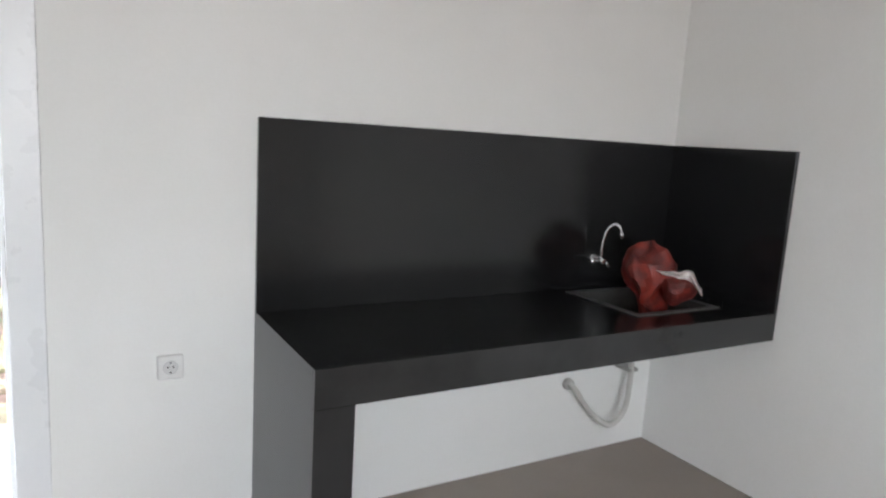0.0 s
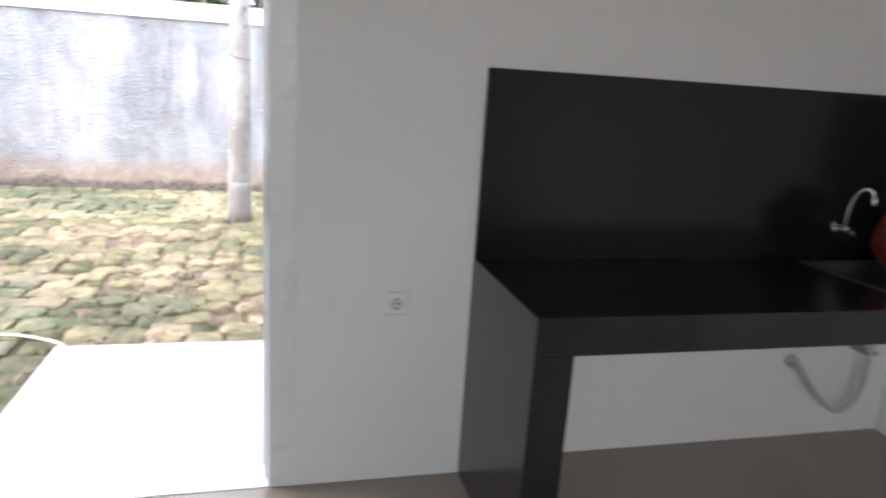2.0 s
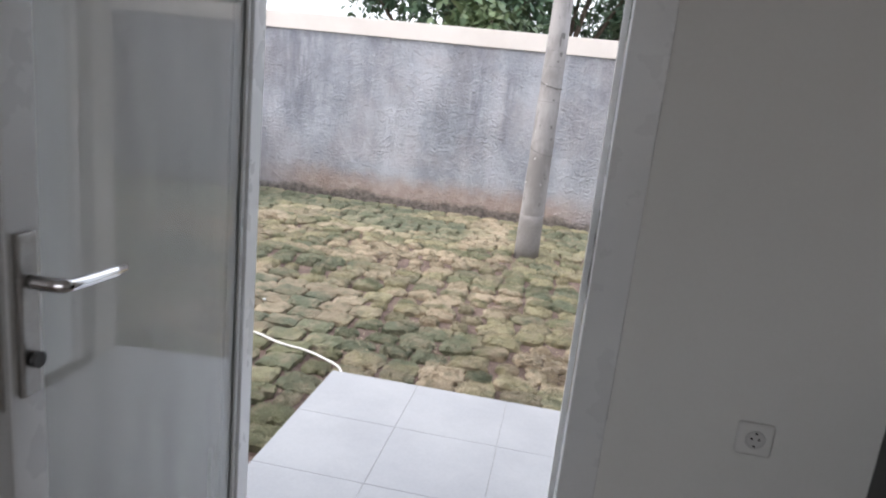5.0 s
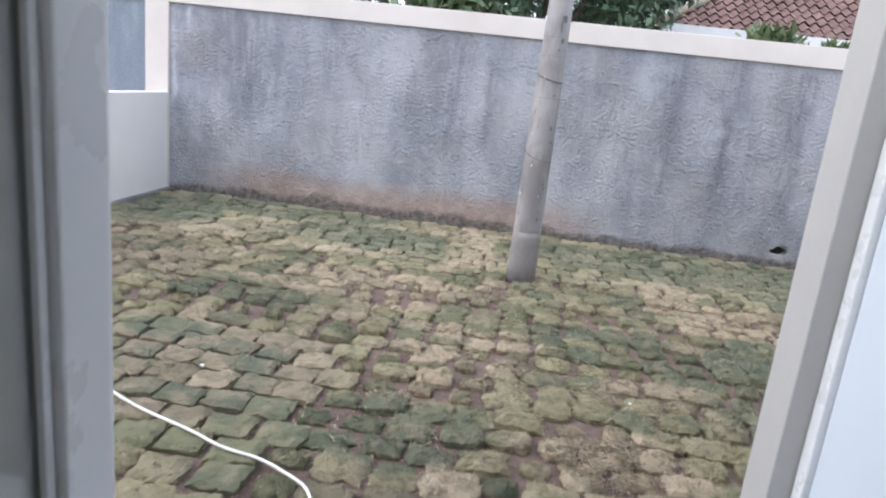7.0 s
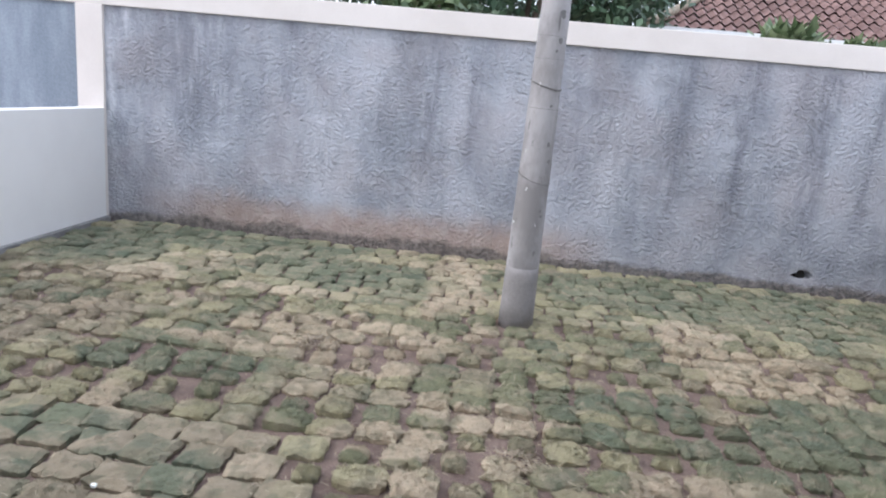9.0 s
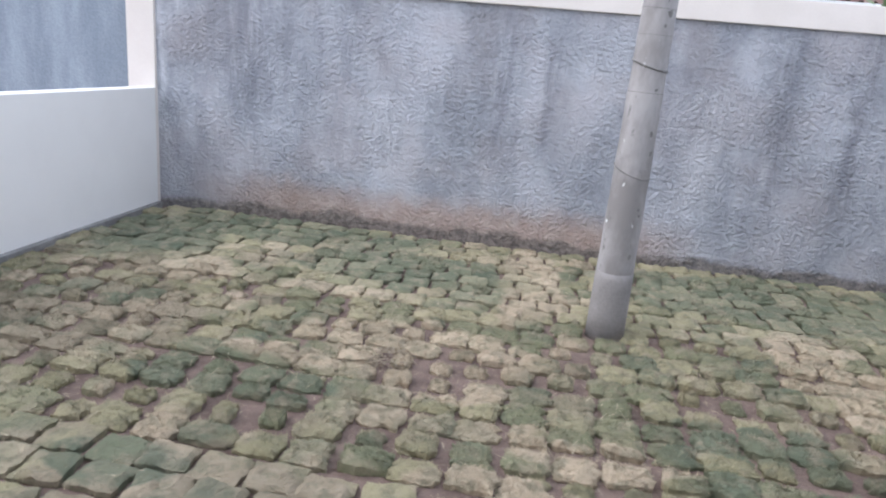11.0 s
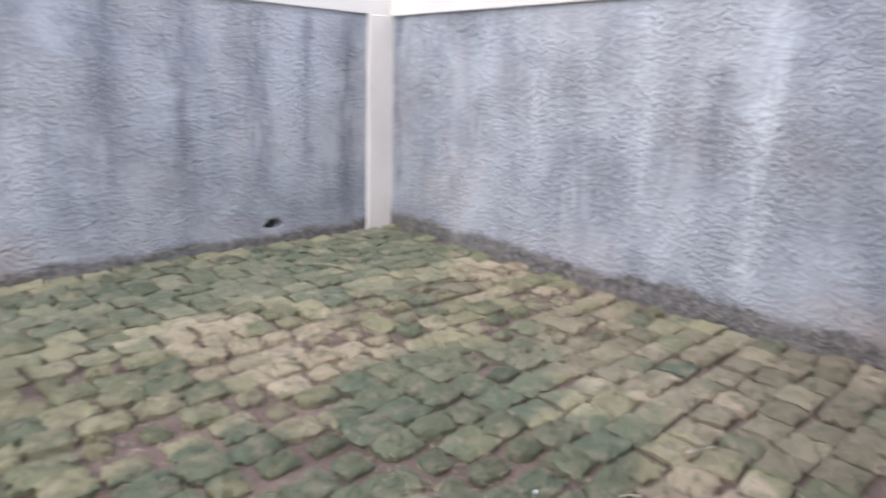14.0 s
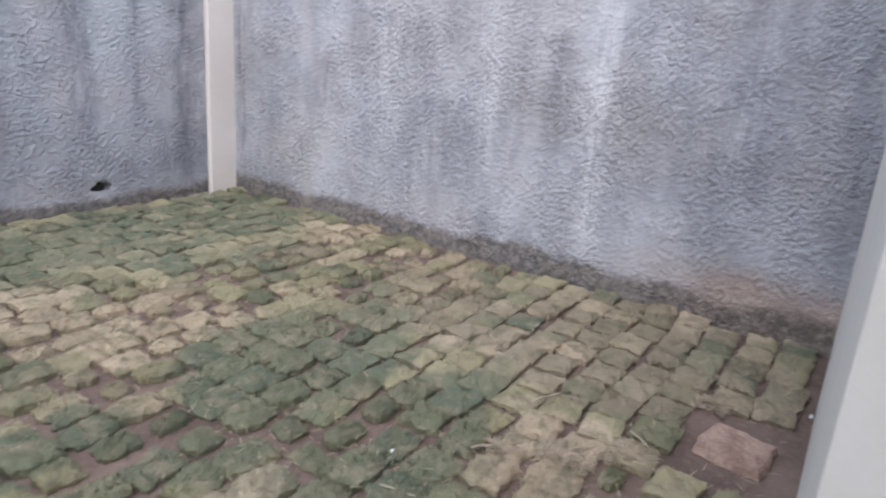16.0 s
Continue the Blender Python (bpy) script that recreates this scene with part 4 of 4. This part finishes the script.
def banana(x, y, h, seed, label):
    rng = random.Random(seed)
    ob = thing("banana_plant", label, "banana plant", "banana plants behind the wall", at=(x, y, YARD - 0.06))
    part("stem", tube([(0, 0, 0), (0.02, 0, h * 0.5), (0, 0.02, h)], [0.14, 0.11, 0.07], 10), M_LEAFB, ob)
    for i in range(8):
        a = 2 * math.pi * i / 8 + rng.uniform(-0.3, 0.3)
        out = Vector((math.cos(a), math.sin(a), 0))
        side = Vector((-out.y, out.x, 0))
        L, rise = rng.uniform(1.3, 1.9), rng.uniform(0.5, 1.2)
        verts, faces = [], []
        for j in range(13):
            s = j / 12
            mid = Vector((0, 0, h)) + out * L * s + Vector((0, 0, rise * s * 2.2 - (rise * 1.4 + 0.6) * s * s))
            w = 0.24 * math.sin(math.pi * min(1, s * 0.94 + 0.06)) ** 0.6 + 0.012
            for k in (-1, 0, 1):
                verts.append(mid + side * w * k * rng.uniform(0.82, 1.05) + Vector((0, 0, -0.10 * abs(k) * w / 0.24)))
        for j in range(12):
            for k in (0, 1):
                q = j * 3 + k
                faces.append((q, q + 1, q + 4, q + 3))
        mesh_of("leaf_blade", verts, faces, M_LEAFB, ob)


tree(-3.2, 13.2, 2.2, 2.2, 3.6, 5200, 0.20, M_LEAF, 1, "broad dark green tree rising behind the yard wall")
tree(-0.6, 14.0, 2.4, 2.5, 3.9, 6200, 0.20, M_LEAF, 2, "dense dark green tree rising behind the yard wall")
tree(1.7, 18.5, 2.6, 2.4, 4.2, 5200, 0.20, M_LEAF, 3, "dark green tree with gaps of sky behind the wall")
tree(8.6, 13.2, 2.0, 1.2, 3.2, 2600, 0.18, M_LEAF, 5, "dark green tree beside the tiled roof")
tree(-2.0, 11.4, 1.4, 1.1, 2.5, 1600, 0.22, M_LEAFB, 6, "light green bush behind the wall")
banana(-4.9, 12.6, 1.9, 7, "light green banana plant with broad arching leaves")
banana(-6.3, 14.8, 2.3, 9, "tall banana plant seen against the sky")

# neighbour's house with a clay tile roof
house = thing("neighbour_house", "low house with a weathered red clay tile roof", "house")
part("house_wall", boxed(2.9, 15.0, 15.2, 22.4, -0.16, 3.15), M_PLASTER, house)
EX0, EX1, EY, EZ, RY, RZ = 2.0, 15.8, 14.6, 3.10, 19.0, 5.55


def roof_point(s, x):
    return Vector((x, EY + (RY - EY) * s, EZ + (RZ - EZ) * s))


COLS, ROWS = 300, 15
for r in range(ROWS):
    s0, s1 = r / ROWS, (r + 1) / ROWS + 0.010
    left0 = EX0 + (RY - EY) * 0.92 * (r / ROWS)
    verts, faces = [], []
    for c in range(COLS + 1):
        x = left0 + (EX1 - left0) * c / COLS
        wave = 0.040 * math.cos(2 * math.pi * x / 0.23)
        lift = 0.02 * noise.noise(Vector((x * 2.1, r * 3.3, 0)))
        verts.append(roof_point(s0, x) + Vector((0, 0, 0.055 + wave + lift)))
        verts.append(roof_point(s1, x) + Vector((0, 0, 0.012 + wave + lift)))
    for c in range(COLS):
        faces.append((2 * c, 2 * c + 2, 2 * c + 3, 2 * c + 1))
    mesh_of("tile_course", verts, faces, M_ROOF, house)
bm = bmesh.new()
vs = [bm.verts.new(q) for q in ((EX0, EY, EZ), (EX0 + 4.05, RY, RZ), (EX0, 2 * RY - EY, EZ), (EX1, RY, RZ), (EX1, 2 * RY - EY, EZ))]
bm.faces.new((vs[0], vs[1], vs[2]))
bm.faces.new((vs[1], vs[3], vs[4], vs[2]))
part("far_roof_slope", bm, M_ROOF, house)
part("hip_ridge", tube([(EX0 - 0.02, EY - 0.02, EZ + 0.06), (EX0 + 4.05, RY, RZ + 0.08)], 0.09, 10), M_STICK, house, "pale mortared hip ridge")
part("main_ridge", tube([(EX0 + 4.05, RY, RZ + 0.06), (EX1, RY, RZ + 0.06)], 0.13, 10), M_ORANGE, house, "orange clay ridge")
part("fascia", boxed(EX0, EX1, EY - 0.05, EY - 0.02, EZ - 0.12, EZ + 0.05), M_FASCIA, house, "white painted eaves board")


def weed(x, y, z, h, n, seed):
    rng = random.Random(seed)
    ob = thing("weed_clump", "small green weed clump growing behind the wall top", "weed", "weeds along the wall top", at=(x, y, z))
    verts, faces = [], []
    for i in range(n):
        a, l = rng.uniform(0, 6.28), h * rng.uniform(0.4, 1.1)
        o = Vector((rng.gauss(0, h * 0.5), rng.gauss(0, h * 0.12), rng.uniform(0, h * 0.45)))
        t = Vector((0.6 * math.cos(a), 0.6 * math.sin(a), rng.uniform(0.2, 1.0)))
        s = Vector((-math.sin(a), math.cos(a), 0)) * l * 0.16
        k = len(verts)
        verts += [o - s, o + t * l * 0.5 + s * 1.3, o + t * l, o + t * l * 0.5 - s * 1.3]
        faces.append((k, k + 1, k + 2, k + 3))
    mesh_of("leaves", verts, faces, M_LEAFB, ob)


for i, (x, h, n) in enumerate(((1.55, 0.07, 60), (1.95, 0.24, 220), (2.2, 0.10, 80), (2.6, 0.16, 160), (2.85, 0.13, 120), (3.2, 0.08, 50))):
    weed(x, WALL_N + 0.24, COPE1 - 0.07, h, n, 40 + i)
structure("back_ledge", boxed(1.2, WALL_E, WALL_N + 0.185, WALL_N + 0.30, 1.9, COPE1 - 0.065), M_GROUT, "narrow cement ledge behind the wall top", "ledge")


# ---- turf ----
PX, PY = 0.226, 0.198
rng = random.Random(21)


def turf_shape(seed, blades, tall, plump, ragged):
    """One cut square of turf: a plump rounded top, ragged undercut sides and a nap of short grass.
    plump: height of the crown over the rim. ragged: how far the outline strays from square."""
    r = random.Random(seed)
    n = 9
    hx, hy = PX * 0.472, PY * 0.468
    lie = r.uniform(0, 6.28)

    def height(u, v):
        e = max(abs(u), abs(v))
        return plump * (1 - e ** 3) - 0.008 * max(0, e - 0.88) / 0.12 + 0.016 * noise.noise(Vector((u * 1.5 + seed * 5.1, v * 1.5, seed))) + 0.006 * noise.noise(Vector((u * 4 + seed, v * 4, 3)))

    def outline(u, v):
        e = max(abs(u), abs(v))
        pull = 1 - (0.02 + 0.07 * ragged) * (abs(u) * abs(v)) ** 2
        out = max(0, e - 0.5) * 2
        return (u * hx * pull * (1 + ragged * out * 0.50 * noise.noise(Vector((v * 1.7, seed * 3.3, 4)))),
                v * hy * pull * (1 + ragged * out * 0.50 * noise.noise(Vector((u * 1.7, seed * 7.7, 9)))))

    verts, faces = [], []
    for j in range(n):
        for i in range(n):
            u, v = i / (n - 1) * 2 - 1, j / (n - 1) * 2 - 1
            x, y = outline(u, v)
            verts.append((x + 0.003 * r.uniform(-1, 1), y + 0.003 * r.uniform(-1, 1), height(u, v) + 0.0050 * r.uniform(-1, 1)))
    for j in range(n - 1):
        for i in range(n - 1):
            q = j * n + i
            faces.append((q, q + 1, q + n + 1, q + n))
    rim = [i for i in range(n)] + [n * j + n - 1 for j in range(1, n)] + [n * (n - 1) + i for i in range(n - 2, -1, -1)] + [n * j for j in range(n - 2, 0, -1)]
    b = len(verts)
    for q in rim:
        x, y, z = verts[q]
        verts.append((x * 0.93, y * 0.93, -0.07))
    m = len(rim)
    for k in range(m):
        j = (k + 1) % m
        faces.append((rim[k], b + k, b + j, rim[j]))
    for _ in range(blades):
        u, v = r.uniform(-1.0, 1.0), r.uniform(-1.0, 1.0)
        e = max(abs(u), abs(v))
        x, y = outline(u, v)
        o = Vector((x, y, height(u, v) - 0.004))
        a = lie + r.gauss(0, 1.4) if e < 0.75 else math.atan2(v, u) + r.uniform(-1.3, 1.3)
        h = r.uniform(0.4, 1.0) * tall
        d = Vector((math.cos(a), math.sin(a), 0))
        s = Vector((-d.y, d.x, 0)) * r.uniform(0.0014, 0.0030)
        q = len(verts)
        verts += [tuple(o - s), tuple(o + s), tuple(o + d * h * r.uniform(0.4, 1.2) + Vector((0, 0, h * (0.85 if e < 0.75 else 0.40))))]
        faces.append((q, q + 1, q + 2))
    return verts, faces


# trim cut squares first, then shaggy lumps
SHAPES = [turf_shape(s, 200, 0.013, 0.007, 0.22) if s < 6 else turf_shape(s, 420, 0.028, 0.015, 0.62) for s in range(16)]
TURF_ME = []
for verts, faces in SHAPES:
    me = bpy.data.meshes.new("turf_piece")
    me.from_pydata(verts, [], faces)
    me.materials.append(M_TURF)
    TURF_ME.append(me)

lawn = thing("lawn", "yard of cut turf squares, green to straw yellow, with bare soil joints", "lawn", kind="structure")
spots = []
row = 0
y = 0.335
while y < WALL_N - 0.05:
    shift = rng.uniform(-0.05, 0.05) + (row % 2) * PX * 0.5 * (1 if rng.random() < 0.45 else 0.15)
    x = WALL_W + 0.13 + shift
    while x < WALL_E - 0.03 - (WALL_N - y) * 0.0647:
        px, py = x + rng.uniform(-0.016, 0.016), y + rng.uniform(-0.018, 0.018) + 0.03 * math.sin(x * 1.3 + 0.5)
        x += PX
        clear_terrace = px < -1.215 or py > 1.60
        clear_service = not (px > 0.2 and py < 1.585) or px > 2.88
        clear_stone = abs(px - 2.04) > 0.235 or abs(py - 1.80) > 0.23
        clear_pole = math.hypot(px + 0.40, py - 5.13) > 0.16
        if clear_terrace and clear_service and clear_stone and clear_pole:
            spots.append((px, py))
    y += PY
    row += 1

near = sorted(range(len(spots)), key=lambda i: abs(spots[i][0] + 0.2) * 0.75 + abs(spots[i][1] - 2.9))[:300]
near_set = set(near)
rest_v, rest_f, rest_lot = [], [], []
for i, (px, py) in enumerate(spots):
    turn = rng.uniform(-0.12, 0.12) + (math.pi if rng.random() < 0.5 else 0)
    neat = (px < -1.35 and py < 3.2) or py > 5.2 or (px > 1.6 and py < 3.6)
    k = rng.randrange(6) if neat and rng.random() < 0.85 else 6 + rng.randrange(10)
    sx, sy = (rng.uniform(0.95, 1.04), rng.uniform(0.94, 1.04)) if neat else (rng.uniform(0.84, 1.14), rng.uniform(0.80, 1.08))
    worn = rng.random()
    if not neat and worn < 0.22:
        sx, sy = sx * rng.uniform(0.50, 0.85), sy * rng.uniform(0.50, 0.85)
    z = YARD + (rng.uniform(-0.008, 0.004) if neat else rng.uniform(-0.018, 0.008))
    m = pose(px, py, z, rng.uniform(-4, 4), rng.uniform(-5, 5), math.degrees(turn)) @ Matrix.Diagonal((sx, sy, 1, 1))
    if i in near_set:
        ob = new("turf_piece", TURF_ME[k])
        ob.parent = lawn
        ob.matrix_basis = m
    else:
        b = len(rest_v)
        rest_v.extend((np.array(SHAPES[k][0]) @ np.array(m.to_3x3()).T + np.array(m.translation)).tolist())
        rest_f += [tuple(b + q for q in f) for f in SHAPES[k][1]]
        rest_lot += [rng.random()] * len(SHAPES[k][0])
rest = mesh_of("turf_rest", rest_v, rest_f, M_TURFREST, lawn, "cut turf squares farther off")
rest["kind"] = "stuff"
rest.data.attributes.new("piece", "FLOAT", "POINT").data.foreach_set("value", rest_lot)

# loose dry stems and torn grass in the joints
stem_v, stem_f = [], []
srng = random.Random(77)
for _ in range(16000):
    px, py = srng.uniform(WALL_W + 0.1, WALL_E - 0.3), srng.uniform(0.3, WALL_N - 0.05)
    if (px > -1.25 and py < 1.62) or math.hypot(px + 0.40, py - 5.13) < 0.15:
        continue
    if noise.noise(Vector((px * 1.4 + 9, py * 1.4, 2))) < srng.uniform(-0.5, 0.35):
        continue
    o = Vector((px, py, YARD + srng.uniform(-0.036, 0.014)))
    a, l, w = srng.uniform(0, 6.28), srng.uniform(0.015, 0.055), srng.uniform(0.0008, 0.0018)
    d = Vector((math.cos(a), math.sin(a), srng.uniform(-0.1, 0.35)))
    s = Vector((-d.y, d.x, 0)) * w
    q = len(stem_v)
    stem_v += [o - s, o + s, o + d * l + s * 0.5 + Vector((0, 0, 0.004)), o + d * l - s * 0.5 + Vector((0, 0, 0.004))]
    stem_f.append((q, q + 1, q + 2, q + 3))
# dead, combed-out grass tufts beside the stone and before the terrace
def tuft(x, y, spread, n, seed):
    r = random.Random(seed)
    verts, faces = [], []
    for _ in range(n):
        c = spread * math.sqrt(r.random())
        b = r.uniform(0, 6.28)
        o = Vector((c * math.cos(b), c * math.sin(b), 0.022 * (1 - c / spread) - 0.006))
        a = b + r.gauss(0, 0.8)
        l, w = r.uniform(0.02, 0.055), r.uniform(0.0008, 0.0016)
        d = Vector((math.cos(a), math.sin(a), r.uniform(-0.25, 0.35)))
        s = Vector((-d.y, d.x, 0)).normalized() * w
        q = len(verts)
        verts += [o - s, o + s, o + d * l * 0.6 + s * 0.8 + Vector((0, 0, 0.006)), o + d * l, o + d * l * 0.6 - s * 0.8 + Vector((0, 0, 0.006))]
        faces.append((q, q + 1, q + 2, q + 3, q + 4))
    ob = thing("straw_tuft", "dead pale straw-coloured grass tuft lying on the soil", "grass tuft", "dead grass tufts", at=(x, y, YARD - 0.004))
    mesh_of("straw_clump", verts, faces, M_TUFT, ob)


for i, (x, y, spread, n) in enumerate(((1.51, 2.35, 0.11, 420), (1.70, 2.15, 0.10, 380), (1.40, 2.57, 0.06, 160), (2.37, 1.95, 0.07, 180), (-0.10, 2.30, 0.13, 520), (0.12, 2.38, 0.11, 380), (0.02, 2.14, 0.12, 420), (-1.66, 4.28, 0.12, 320), (-0.42, 3.18, 0.09, 220), (0.10, 2.95, 0.09, 200))):
    tuft(x, y, spread, n, 300 + i)
tagged(mesh_of("straw", stem_v, stem_f, M_STRAW), "loose dry straw stems scattered over the turf", "straw", "", "stuff")
